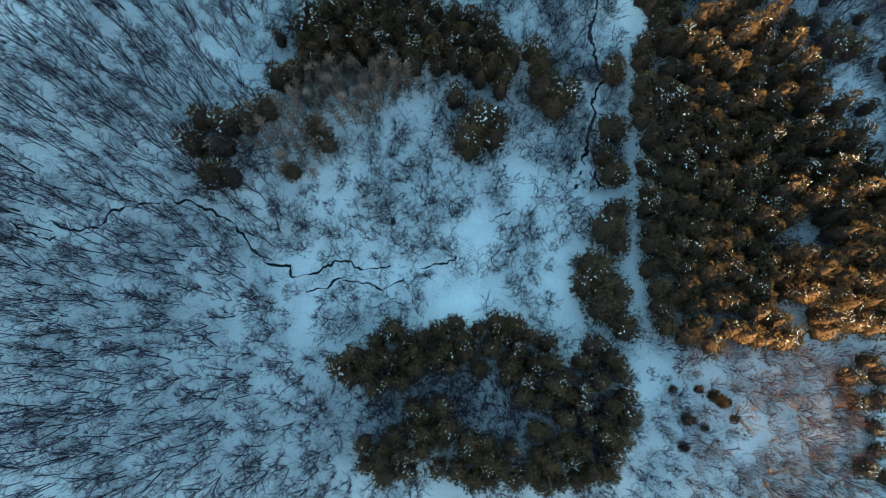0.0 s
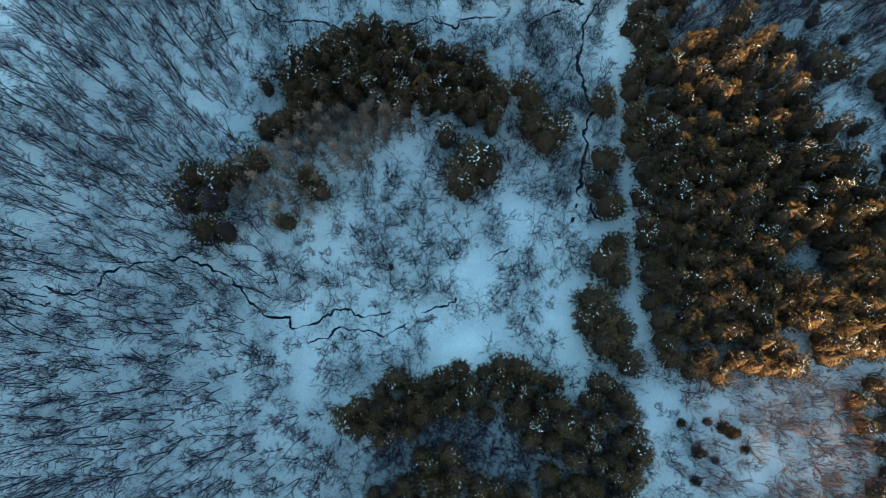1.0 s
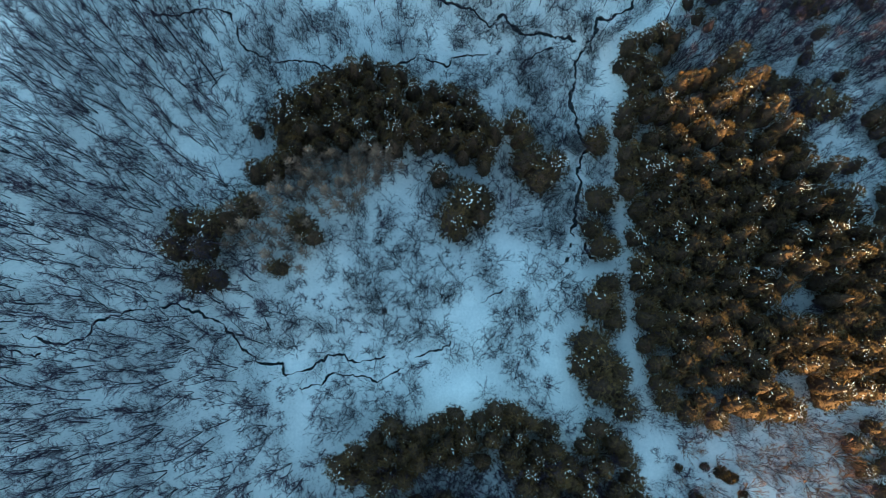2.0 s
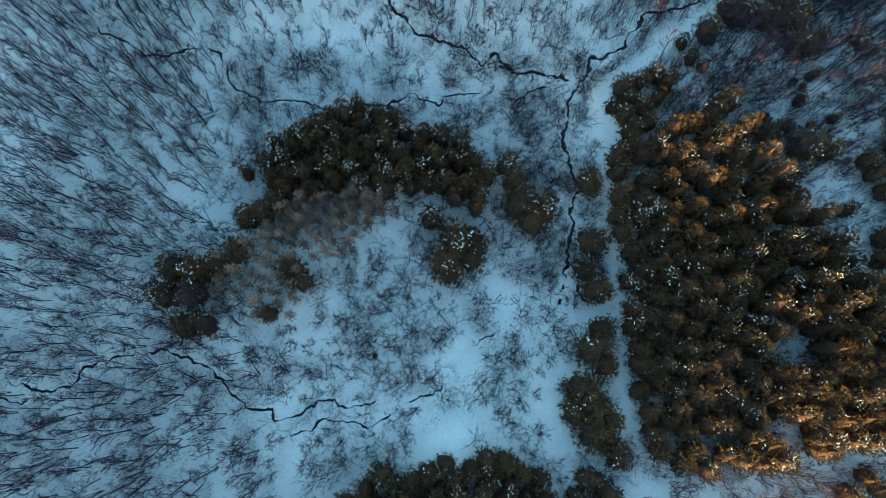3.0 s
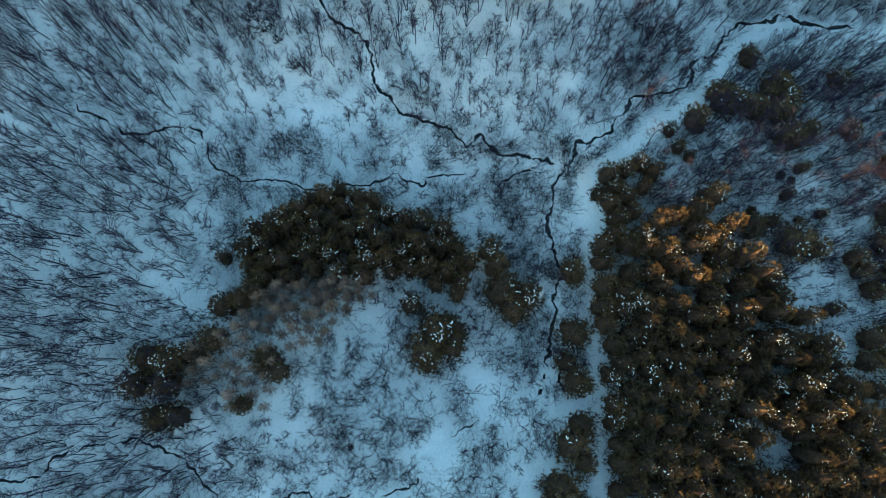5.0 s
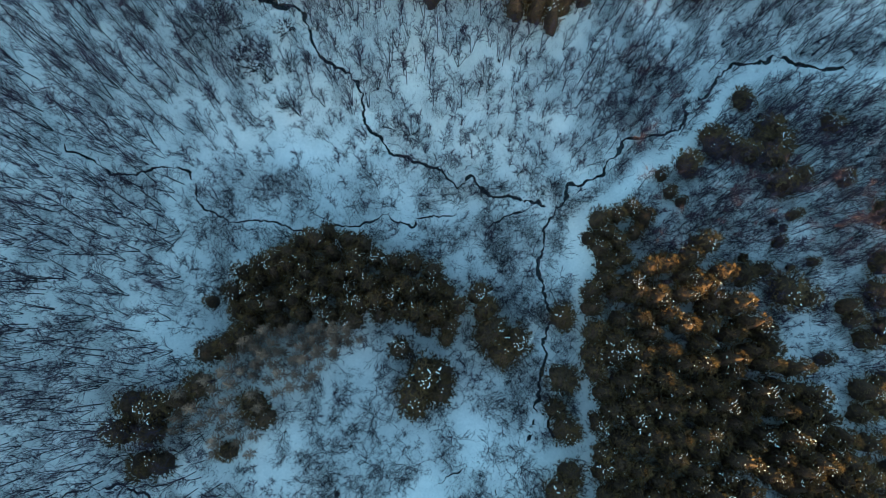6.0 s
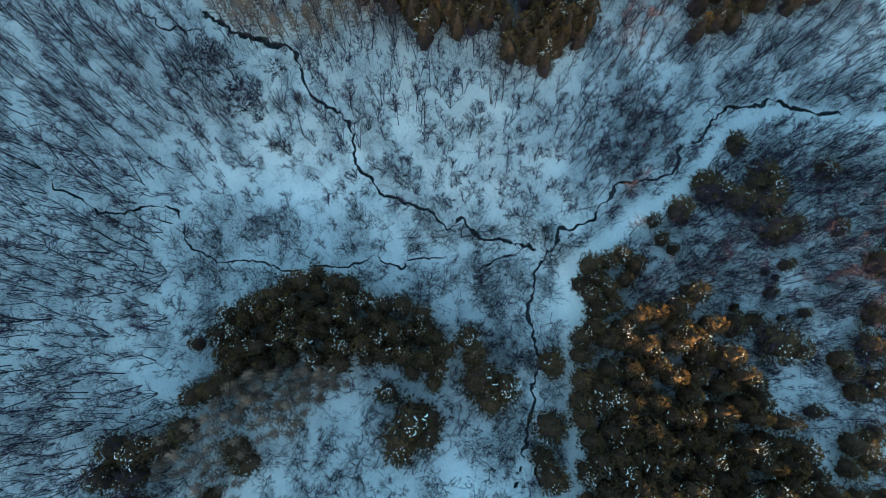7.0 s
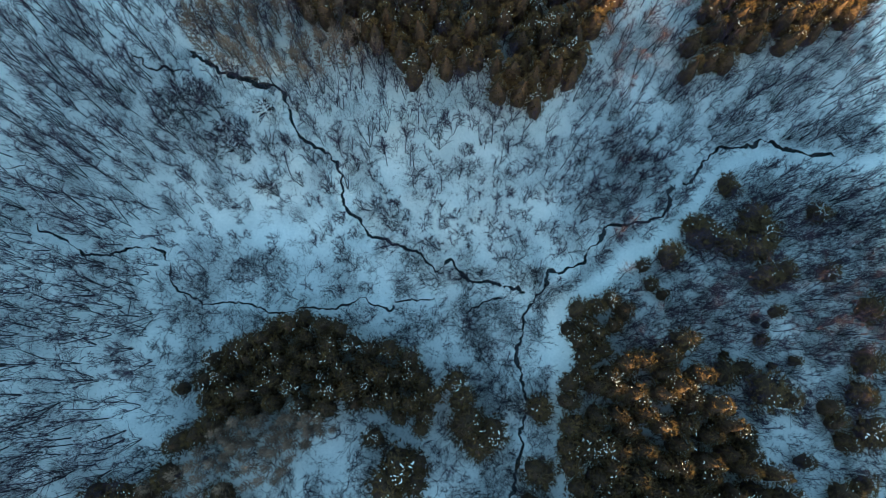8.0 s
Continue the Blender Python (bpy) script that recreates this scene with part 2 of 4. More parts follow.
def stream(line, half, seed, broad=0):
    """One brook: snowy shoulders, dark cut banks and black water in the bed."""
    rnd = random.Random(seed)
    side = np.gradient(line, axis=0)
    side = np.stack([-side[:, 1], side[:, 0]], 1) / np.maximum(np.hypot(*side.T), 1e-6)[:, None]
    n = len(line)
    s = np.arange(n) * 0.3
    base = terrain(line[:, 0], line[:, 1])
    taper = np.clip(np.minimum(s, s[-1] - s) / 1.8, 0.06, 1)
    bridge = np.clip((1.2 - np.sin(s * 0.45 + seed * 2) - 0.6 * np.sin(s * 1.1 + seed)) * 2.5, 0.05, 1) if half < 0.17 else 1
    swell = np.array([noise.noise(Vector((q * 0.5, seed * 1.7, 2))) + 0.6 * noise.noise(Vector((q * 1.6, seed, 7))) for q in s])
    half = half * (1 + np.clip((broad - s) / 4, 0, 1))
    wide = half * taper * bridge * np.clip(1 + 1.5 * swell, 0.2, 2.4) + 0.03
    rows = []
    for k, (off, z) in enumerate(((-2.3, -0.35), (-1.5, 0.0), (-0.7, 0.07), (-1, 0.05), (-0.72, -0.22), (0.72, -0.22), (1, 0.05), (0.7, 0.07), (1.5, 0.0), (2.3, -0.35))):
        jag = np.array([rnd.uniform(-0.05, 0.05) for _ in range(n)])
        if k in (3, 4, 5, 6):
            o = np.sign(off) * np.maximum(0.04, wide * abs(off) + jag * (1 if k in (3, 6) else 0.5))
        else:
            o = off * taper + np.sign(off) * (wide if abs(off) < 1 else 0)
            z = z * taper
        p = line + side * o[:, None] if np.ndim(o) else line + side * o
        rows.append(np.stack([p[:, 0], p[:, 1], (terrain(p[:, 0], p[:, 1]) if k not in (4, 5) else base) + z], 1))
    rows = np.stack(rows)

    def strip(ks):
        v = rows[ks[0]:ks[-1] + 1].reshape(-1, 3)
        t = []
        for k in range(len(ks) - 1):
            for i in range(n - 1):
                q = (k * n + i, k * n + i + 1, (k + 1) * n + i + 1, (k + 1) * n + i)
                t += [(q[0], q[2], q[1]), (q[0], q[3], q[2])]
        return v, t
    water = new("water", mesh_of("water", *strip([4, 5]), [WATER]))
    tagged(water, "narrow black meltwater brook winding through snow", "brook", "brooks", "structure")
    for name, ks, m in (("bank", [3, 4], MUD), ("bank", [5, 6], MUD), ("shoulder", [0, 1, 2, 3], SNOW), ("shoulder", [6, 7, 8, 9], SNOW)):
        o = new(name, shade_smooth(mesh_of(name, *strip(ks), [m])))
        o.parent = water
        o["label"] = "dark earth bank" if name == "bank" else "rounded snow shoulder"


for i, (w, p) in enumerate(STREAMS):
    stream(stream_lines[i], w * (0.74 if w > 0.27 else 0.58), i + 1, 21 if p[0] == (-25, 111.5) else 0)


# ---- trees: shape builders ----
class Shape:
    """Triangles gathered for one mesh."""

    def __init__(self):
        self.v, self.t = [], []

    def tube(self, pts, radii, sides):
        first = len(self.v)
        for i, (p, r) in enumerate(zip(pts, radii)):
            way = (pts[min(i + 1, len(pts) - 1)] - pts[max(i - 1, 0)]).normalized()
            u = way.orthogonal().normalized()
            w = way.cross(u)
            if i == len(pts) - 1:
                self.v.append(p)
            else:
                for k in range(sides):
                    g = 2 * math.pi * k / sides
                    self.v.append(p + (u * math.cos(g) + w * math.sin(g)) * r)
        n = len(pts)
        for i in range(n - 1):
            for k in range(sides):
                a, b = first + i * sides + k, first + i * sides + (k + 1) % sides
                if i == n - 2:
                    self.t.append((a, b, first + (n - 1) * sides))
                else:
                    self.t += [(a, b, b + sides), (a, b + sides, a + sides)]

    def blade(self, p, way, length, wide, rnd):
        """A thin twig or needle bunch: one tapered sliver."""
        u = way.cross(Vector((rnd.uniform(-1, 1), rnd.uniform(-1, 1), rnd.uniform(-1, 1))))
        u = u.normalized() * wide / 2 if u.length > 1e-6 else Vector((wide / 2, 0, 0))
        first = len(self.v)
        self.v += [p - u, p + u, p + way * length]
        self.t.append((first, first + 1, first + 2))

    def lump(self, p, way, length, wide, high):
        """A soft snow pad lying along a branch."""
        way = way.normalized()
        u = Vector((-way.y, way.x, 0))
        u = u.normalized() if u.length > 1e-6 else Vector((1, 0, 0))
        first = len(self.v)
        up = Vector((0, 0, 1))
        for s, k in ((-0.5, 0.25), (-0.2, 0.95), (0.2, 1.0), (0.5, 0.3)):
            c = p + way * length * s
            self.v += [c + u * wide / 2 * k, c + up * high * k, c - u * wide / 2 * k]
        for i in range(3):
            a = first + 3 * i
            for q, r in ((0, 1), (1, 2)):
                self.t += [(a + q, a + q + 3, a + r + 3), (a + q, a + r + 3, a + r)]
        self.t += [(first, first + 1, first + 2), (first + 9, first + 11, first + 10)]

    def mesh(self, name, mat):
        return mesh_of(name, np.array([tuple(p) for p in self.v]), self.t, [mat])


def bend(p, way, length, segs, rnd, curl, lift=0.0):
    """A crooked line of points that sets out along way."""
    pts, d = [p.copy()], way.normalized()
    for _ in range(segs):
        d = (d + Vector((rnd.uniform(-curl, curl), rnd.uniform(-curl, curl), rnd.uniform(-curl, curl) + lift))).normalized()
        pts.append(pts[-1] + d * length / segs)
    return pts


def along(pts, f):
    f = min(max(f, 0), 0.999) * (len(pts) - 1)
    i = int(f)
    return pts[i].lerp(pts[i + 1], f - i), (pts[i + 1] - pts[i]).normalized()


def sideways(way, rnd, angle):
    """A direction that leaves way at this angle, to a random side."""
    u = way.orthogonal().normalized()
    u.rotate(Matrix.Rotation(rnd.uniform(0, 2 * math.pi), 3, way))
    return (way * math.cos(angle) + u * math.sin(angle)).normalized()


def bare_tree(seed, h=12.0, stems=2, limbs=14, boughs=5, twigs=5):
    """A slim leafless tree of the close wood, often of several stems: straight limbs that climb close to the stem, fine twigs."""
    rnd = random.Random(seed)
    trunk, crown = Shape(), Shape()
    turn = rnd.uniform(0, 6.28)
    lines = []
    for k in range(stems):
        g = turn + 2 * math.pi * k / stems + rnd.uniform(-0.5, 0.5)
        lean = 0.03 if stems == 1 else rnd.uniform(0.05, 0.17)
        hk = h * (1 if k == 0 else rnd.uniform(0.6, 0.95))
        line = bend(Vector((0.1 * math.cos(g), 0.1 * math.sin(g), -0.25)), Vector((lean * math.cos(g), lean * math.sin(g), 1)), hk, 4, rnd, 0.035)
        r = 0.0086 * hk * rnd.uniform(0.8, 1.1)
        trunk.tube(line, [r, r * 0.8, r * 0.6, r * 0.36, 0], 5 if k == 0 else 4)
        lines.append((line, hk))
    for k in range(limbs):
        line, hk = lines[k % len(lines)]
        f = 0.3 + 0.66 * (k + rnd.random()) / limbs
        p, w = along(line, f)
        ln = hk * 0.34 * (1.15 - 0.85 * f) * rnd.uniform(0.8, 1.2)
        n = bend(p, sideways(w, rnd, rnd.uniform(0.28, 0.62)), ln * 1.05, 2, rnd, 0.09, 0.06)
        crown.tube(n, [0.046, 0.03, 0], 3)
        for _ in range(boughs):
            q, w2 = along(n, rnd.uniform(0.15, 0.98))
            d = sideways(w2, rnd, rnd.uniform(0.2, 0.6))
            lb = rnd.uniform(0.7, 1.4) * h / 12
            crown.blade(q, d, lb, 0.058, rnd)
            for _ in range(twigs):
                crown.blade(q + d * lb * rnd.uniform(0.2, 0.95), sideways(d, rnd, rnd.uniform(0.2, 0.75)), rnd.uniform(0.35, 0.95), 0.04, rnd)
    return trunk, crown


def spreading_tree(seed, h=6.0, stems=2):
    """A low leafless tree of the valley floor: a short stem that forks four times into a wide round crown of fine twigs."""
    rnd = random.Random(seed)
    stem_shape, crown = Shape(), Shape()

    def grow(p, way, length, r, level):
        if level == 3:
            tip = p + way * length
            crown.blade(p, way, length, 0.05, rnd)
            for _ in range(6):
                crown.blade(p.lerp(tip, rnd.uniform(0.1, 0.95)), sideways(way, rnd, rnd.uniform(0.25, 0.7)), rnd.uniform(0.3, 0.75) * h / 6, 0.036, rnd)
            return
        line = bend(p, way, length, 2, rnd, 0.17, 0.03)
        (crown if level else stem_shape).tube(line, [r, r * 0.75, r * 0.3], 3 if level else 5)
        for k in range((5, 3, 3)[level]):
            q, w = along(line, 0.35 + 0.63 * (k + rnd.random()) / (5, 3, 3)[level])
            grow(q, sideways(w, rnd, rnd.uniform(0.35, 0.85)), length * rnd.uniform(0.5, 0.78), r * 0.58, level + 1)

    turn = rnd.uniform(0, 6.28)
    for k in range(stems):
        g = turn + 6.28 * k / stems
        lean = rnd.uniform(0.1, 0.5) if stems > 1 else 0.08
        grow(Vector((0.12 * math.cos(g), 0.12 * math.sin(g), -0.15)), Vector((lean * math.cos(g), lean * math.sin(g), 1)).normalized(), h * rnd.uniform(0.4, 0.52), 0.0125 * h, 0)
    return stem_shape, crown


def shrub(seed, h=6.0, stems=6, spread_out=0.5, boughs=5, twigs=6, wide=0.03, thick=0.075):
    """A leafless bush or low tree: crooked limbs open from one foot, fork again and again, and fill a round crown with twigs."""
    rnd = random.Random(seed)
    stem_shape, crown = Shape(), Shape()
    turn = rnd.uniform(0, 6.28)
    for k in range(stems):
        g = turn + 2 * math.pi * k / stems + rnd.uniform(-0.35, 0.35)
        s = spread_out * rnd.uniform(0.35, 1.25)
        p = Vector((0.1 * math.cos(g), 0.1 * math.sin(g), -0.1))
        line = bend(p, Vector((math.cos(g) * s, math.sin(g) * s, 1)), h * rnd.uniform(0.7, 1), 3, rnd, 0.09, 0.0)
        stem_shape.tube(line, [thick, thick * 0.75, thick * 0.45, 0], 3)
        for b in range(boughs):
            q, w = along(line, 0.25 + 0.7 * (b + rnd.random()) / boughs)
            d = sideways(w, rnd, rnd.uniform(0.25, 0.6))
            lb = rnd.uniform(0.9, 1.9) * h / 6
            n = bend(q, d, lb, 1, rnd, 0.08, 0.05)
            crown.tube(n, [thick * 0.36, 0], 3)
            for _ in range(twigs):
                f = rnd.uniform(0.15, 1)
                w2 = (n[1] - n[0]).normalized()
                crown.blade(q.lerp(n[1], f), sideways(w2, rnd, rnd.uniform(0.2, 0.55)), rnd.uniform(0.4, 1.0) * h / 6, wide, rnd)
    return stem_shape, crown


def pine(seed, h=11.0, reach=2.4, whorls=14, snowy=6, shoots=4):
    """A pine: a solid dark filler core, whorls of fanned boughs with needle brushes round it, pads of snow on a few
    boughs.
    """
    rnd = random.Random(seed)
    trunk, crown, inner, snow = Shape(), Shape(), Shape(), Shape()
    stem = bend(Vector((0, 0, -0.2)), Vector((rnd.uniform(-0.03, 0.03), rnd.uniform(-0.03, 0.03), 1)), h * 0.98, 5, rnd, 0.02)
    r0 = 0.012 * h
    trunk.tube(stem, [r0, r0 * 0.85, r0 * 0.7, r0 * 0.5, r0 * 0.28, 0], 6)
    lob = rnd.uniform(0, 6.28)
    lines = []

    def girth(z, g):
        return max(0.08, (1 - z ** 2.1) * (0.72 + 0.28 * min(1, z / 0.3))) * (1 + 0.1 * math.sin(2 * g + lob) + 0.06 * math.sin(3 * g + 2 * lob))

    # the filler core: a lumpy closed cone, rough enough to catch no even light
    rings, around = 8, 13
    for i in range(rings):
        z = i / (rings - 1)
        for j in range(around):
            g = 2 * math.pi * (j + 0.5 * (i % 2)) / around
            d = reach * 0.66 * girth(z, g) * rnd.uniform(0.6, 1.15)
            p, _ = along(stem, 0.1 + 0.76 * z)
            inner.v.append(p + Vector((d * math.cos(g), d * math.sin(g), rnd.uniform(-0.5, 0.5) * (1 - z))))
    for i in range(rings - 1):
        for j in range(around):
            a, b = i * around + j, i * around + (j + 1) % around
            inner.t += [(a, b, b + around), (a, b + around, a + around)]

    def brush(p, w, size, shape, n=5, slim=0.17):
        for _ in range(n):
            shape.blade(p - w * size * 0.2, (w + Vector((rnd.uniform(-0.5, 0.5), rnd.uniform(-0.5, 0.5), rnd.uniform(-0.3, 0.4)))).normalized(), size * rnd.uniform(0.75, 1.3), size * slim, rnd)

    for k in range(whorls):
        f = 0.12 + 0.87 * (k + 0.4 * rnd.random()) / whorls
        z = (f - 0.12) / 0.88
        p, w = along(stem, f)
        count = 8 if z < 0.8 else 6
        for j in range(count):
            g = lob + k * 0.9 + 2 * math.pi * j / count + rnd.uniform(-0.3, 0.3)
            ln = reach * girth(z, g) * rnd.uniform(0.84, 1.06)
            line = bend(p, Vector((math.cos(g), math.sin(g), 0.1 + 0.5 * z)), ln, 2, rnd, 0.1, 0.1)
            n = max(3, int(shoots * (0.4 + 0.6 * ln / reach) + 0.5))
            for s in range(n):
                q, w2 = along(line, 1 - 0.55 * s / n)
                if s == 0:
                    way = w2
                else:
                    turn = rnd.choice((-1, 1)) * rnd.uniform(0.4, 1.2)
                    way = Vector((w2.x * math.cos(turn) - w2.y * math.sin(turn), w2.x * math.sin(turn) + w2.y * math.cos(turn), w2.z + rnd.uniform(-0.1, 0.35)))
                    q = q + way * rnd.uniform(0.05, 0.4) * min(1, ln)
                brush(q, (way + Vector((0, 0, 0.25))).normalized(), rnd.uniform(0.34, 0.54), crown, 4 if z < 0.3 else 5, 0.21)
            lines.append((line, z))
    for _ in range(5):
        brush(stem[-1] - Vector((0, 0, 0.3)), Vector((rnd.uniform(-0.5, 0.5), rnd.uniform(-0.5, 0.5), 1)).normalized(), 0.5, crown)
    left = snowy
    while left > 0:
        line, z = rnd.choice(lines[len(lines) // 2:])
        q, w = along(line, rnd.uniform(0.45, 0.98))
        bunch = min(left, rnd.choice((1, 1, 2, 3, 5)))
        left -= bunch
        for _ in range(bunch):
            wide = 0.12 * bunch ** 0.8
            snow.lump(q + Vector((rnd.gauss(0, wide) + 0.1, rnd.gauss(0, wide), 0.26)), w + Vector((rnd.uniform(-0.9, 0.9), rnd.uniform(-0.9, 0.9), 0)), rnd.uniform(0.12, 0.24) if rnd.random() < 0.7 else rnd.uniform(0.28, 0.55), rnd.uniform(0.08, 0.14), 0.09)
    return trunk, crown, inner, snow


def larch(seed, h=8.5):
    """A young leafless larch: a spire of fine straw-coloured twigs."""
    rnd = random.Random(seed)
    trunk, crown = Shape(), Shape()
    stem = bend(Vector((0, 0, -0.2)), Vector((0, 0, 1)), h, 4, rnd, 0.03)
    trunk.tube(stem, [0.09, 0.07, 0.05, 0.03, 0], 5)
    for k in range(38):
        f = 0.22 + 0.76 * k / 38
        p, w = along(stem, f)
        g = k * 2.4 + rnd.uniform(-0.3, 0.3)
        ln = 2.2 * (1.08 - f) ** 0.7 * rnd.uniform(0.7, 1.15) + 0.15
        line = bend(p, Vector((math.cos(g), math.sin(g), 0.9)), ln, 2, rnd, 0.1, 0.15)
        crown.tube(line, [0.025, 0.016, 0], 3)
        for _ in range(15):
            q, w2 = along(line, rnd.uniform(0.15, 1))
            crown.blade(q, sideways(w2, rnd, rnd.uniform(0.3, 0.8)), rnd.uniform(0.3, 0.75), 0.078, rnd)
    return trunk, crown


# ---- the plan of the woods ----
def inside(poly, x, y):
    hit = False
    for (ax, ay), (bx, by) in zip(poly, poly[1:] + poly[:1]):
        if (ay > y) != (by > y) and x < (bx - ax) * (y - ay) / (by - ay) + ax:
            hit = not hit
    return hit


STAND_SOUTH = [(-13.3, -10.4), (-11.5, -7.1), (-6.8, -5.4), (-3, -2.2), (1.3, -4.5), (7.4, -1.5), (11.2, -2.4), (17, -0.8), (20.2, -3.6), (24.9, -4.1), (26.8, -8),
              (31.5, -3.7), (35.1, -7.6), (37.3, -14.4), (37.5, -18.4), (35.4, -23.2), (34.2, -28.2), (25.2, -29.7), (16.3, -29.2), (7.3, -29), (0.1, -27.7),
              (-4.9, -28.8), (-7.3, -26.9), (-9.4, -22.6), (-6.5, -20.4), (-1.8, -20.1), (0.4, -15.6), (5.5, -14.4), (8.5, -15.5), (9.2, -19.5), (12.4, -19.3),
              (16.4, -22.4), (20, -22.1), (20.6, -18.4), (17.5, -13.5), (13.9, -11.5), (7.4, -11.9), (3.7, -10.1), (-1.9, -14.2), (-9.4, -14.7)]
STAND_ARC = [(-21.5, 51), (-20.9, 54.9), (-17.2, 58.4), (-13.4, 60.9), (-8.6, 61.4), (-5.6, 63), (0.4, 62.5), (5.6, 60), (7.9, 59), (12.4, 58.3), (15.9, 54.6),
              (19.8, 50.9), (21.2, 47.3), (20, 43.8), (16.8, 40.7), (13.9, 41.6), (11.4, 44.4), (7, 45.5), (2, 46.5), (0.5, 44), (-3.8, 44.4), (-7.6, 45.7),
              (-11.4, 44.9), (-15.1, 45), (-17.8, 44.1), (-20, 40.8), (-22.7, 39.4), (-25.4, 40.4), (-23.9, 43.3), (-21, 45.4)]
STAND_EAST = [(42.1, 46.9), (43.7, 51.2), (51.4, 54.1), (57.1, 54), (61.4, 57.2), (63.9, 55.7), (62.7, 51.4), (68.6, 44), (75.8, 35.1), (77.1, 32.2), (79.2, 28.2),
              (82.4, 24.2), (83.3, 19.1), (83.1, -4.9), (75, -3.9), (65.4, -5.5), (54.9, -6.5), (45, -5.6), (42.8, 0.3), (42, 6.8), (42.9, 20.3), (42.6, 34.2)]
STAND_EAST_TIP = [(41.5, 56.7), (44.7, 63.3), (49.1, 65.6), (54.4, 64.1), (55, 59), (50.7, 54.8), (46.9, 53.1), (43.2, 54.1)]
STAND_NORTH = [(-6.5, 133.9), (-4.3, 115.7), (3.6, 111.7), (13.6, 108.3), (15.3, 102.6), (18, 100.6), (20.6, 104.5), (23.6, 103.3), (26.1, 101.5), (29.7, 104.3),
              (31.7, 100.6), (33.7, 99.4), (38.8, 98), (45.3, 102.3), (49.7, 109.7), (56.4, 119.1), (61.9, 136.3)]
STAND_NORTH_EAST = [(66.5, 108.5), (69.3, 103.2), (72.4, 105.5), (77.6, 108.6), (88.3, 111.5), (94.8, 113.4), (103.7, 117.9), (107.3, 122.4), (109.7, 138.3),
              (70.8, 136.7), (70.8, 117.8)]
STAND_CORNER = [(71.9, -10.3), (75.3, -8.6), (80, -8.1), (80.7, -30.7), (78.7, -30.7), (75.4, -27.5), (76.7, -18.9)]
STAND_EAST_LOW = [(84, -4.7), (90.3, -4.7), (92.4, 33.4), (85.3, 29.4), (84.3, 21.3)]
STAND_EAST_RIM = [(80, 32.2), (86.2, 33.2), (94.4, 35.3), (100.4, 39.4), (97.4, 47.1), (86.8, 44.8), (81.6, 39.1)]
# pines out of view, added to keep the sun off the northern stands
UNSEEN_STAND_EAST = [(107.1, 39.4), (144.1, 43.8), (145.9, 75.9), (112.9, 79.7)]
LARCHES = [(-27.2, 35), (-22.8, 38.6), (-18.3, 42.7), (-9.9, 45.4), (-2.1, 45.2), (0.3, 42.6), (-3.2, 38.3), (-7.9, 34.1), (-13.5, 33), (-14.4, 27.9), (-18, 22.6),
              (-22.6, 23.6), (-25.3, 28), (-29.8, 27.8)]
LARCHES_FRONT = [(-19.2, 43.3), (-13.7, 45), (-6, 45.8), (-0.2, 44.6), (1.8, 42.6), (-2.2, 39.7), (-9.8, 39), (-17.3, 38.4)]
LARCHES_NORTH = [(-24.5, 128.5), (-23.8, 117.1), (-21.5, 109.1), (-14.7, 105.3), (-4.7, 104), (5.4, 106.9), (12.5, 108.5), (7.6, 118.3), (2.6, 129.1)]
EAST_GAPS = [(67.2, 12.0, 1.6), (64, 11, 0.6)]
# tall pines that rise out of the eastern stand
EAST_TOPS = [(56.2, -4.7), (68.6, -1.5), (57.9, -0.9), (67.2, 5.8), (72, 12.2), (58.8, 15), (68.1, 18), (73.1, 17.9), (63.7, 19.7), (75.6, 19.8), (71.4, 23.3),
              (59.1, 23.8), (71.1, 27.8), (61.7, 29.1), (68.1, 31.4), (74.6, 34.6), (70.2, 35.3), (60.2, 35.9), (64.2, 36.5), (57.7, 42.6), (67.7, 42.4), (66.1, 45.5),
              (57.8, 47.8), (60.2, 49.1), (63.6, 50.5)]
# crown middle and radius of pines that stand by themselves
PINES_TRACK = [(38.2, 45, 2.1), (38, 33.9, 3.3), (35.9, 28.8, 2.3), (37.1, 25.4, 2.7), (38.4, 45.1, 2.7), (37.9, 24.7, 2.3), (37.4, 18.4, 2.4), (35.7, 14.5, 3.5),
              (37.4, 11.6, 2.3), (32.6, 7.9, 3.5), (31.1, 4.1, 2.9), (34.8, 4.6, 3.1), (33.8, -0.2, 3.5), (37, -3.3, 2.7), (36.3, 2.1, 2.5)]
PINES_ARC = [(23.4, 50.3, 2.6), (24.5, 47.2, 2.5), (24.9, 42.5, 3.7), (29.6, 41.4, 3.1), (27.1, 39, 3.1), (8.3, 40.5, 2.3), (12.6, 36, 3.9), (15.3, 33.1, 3.3),
              (10.3, 32.3, 3.5), (11.2, 29.6, 2.1), (15.9, 36.2, 2.7), (-36.4, 33.2, 2.8), (-32.2, 32.4, 3.1), (-37.8, 28.5, 2.8), (-33.2, 28.5, 2.5),
              (-34.7, 23.2, 2.8), (-31.4, 23, 2.5), (-25.6, 35.9, 2.6), (-28.6, 33.1, 2.3), (-16.9, 32.3, 2.7), (-14.9, 29.8, 2.1), (-20.9, 24.7, 1.9),
              (-24.2, 50.2, 1.4)]
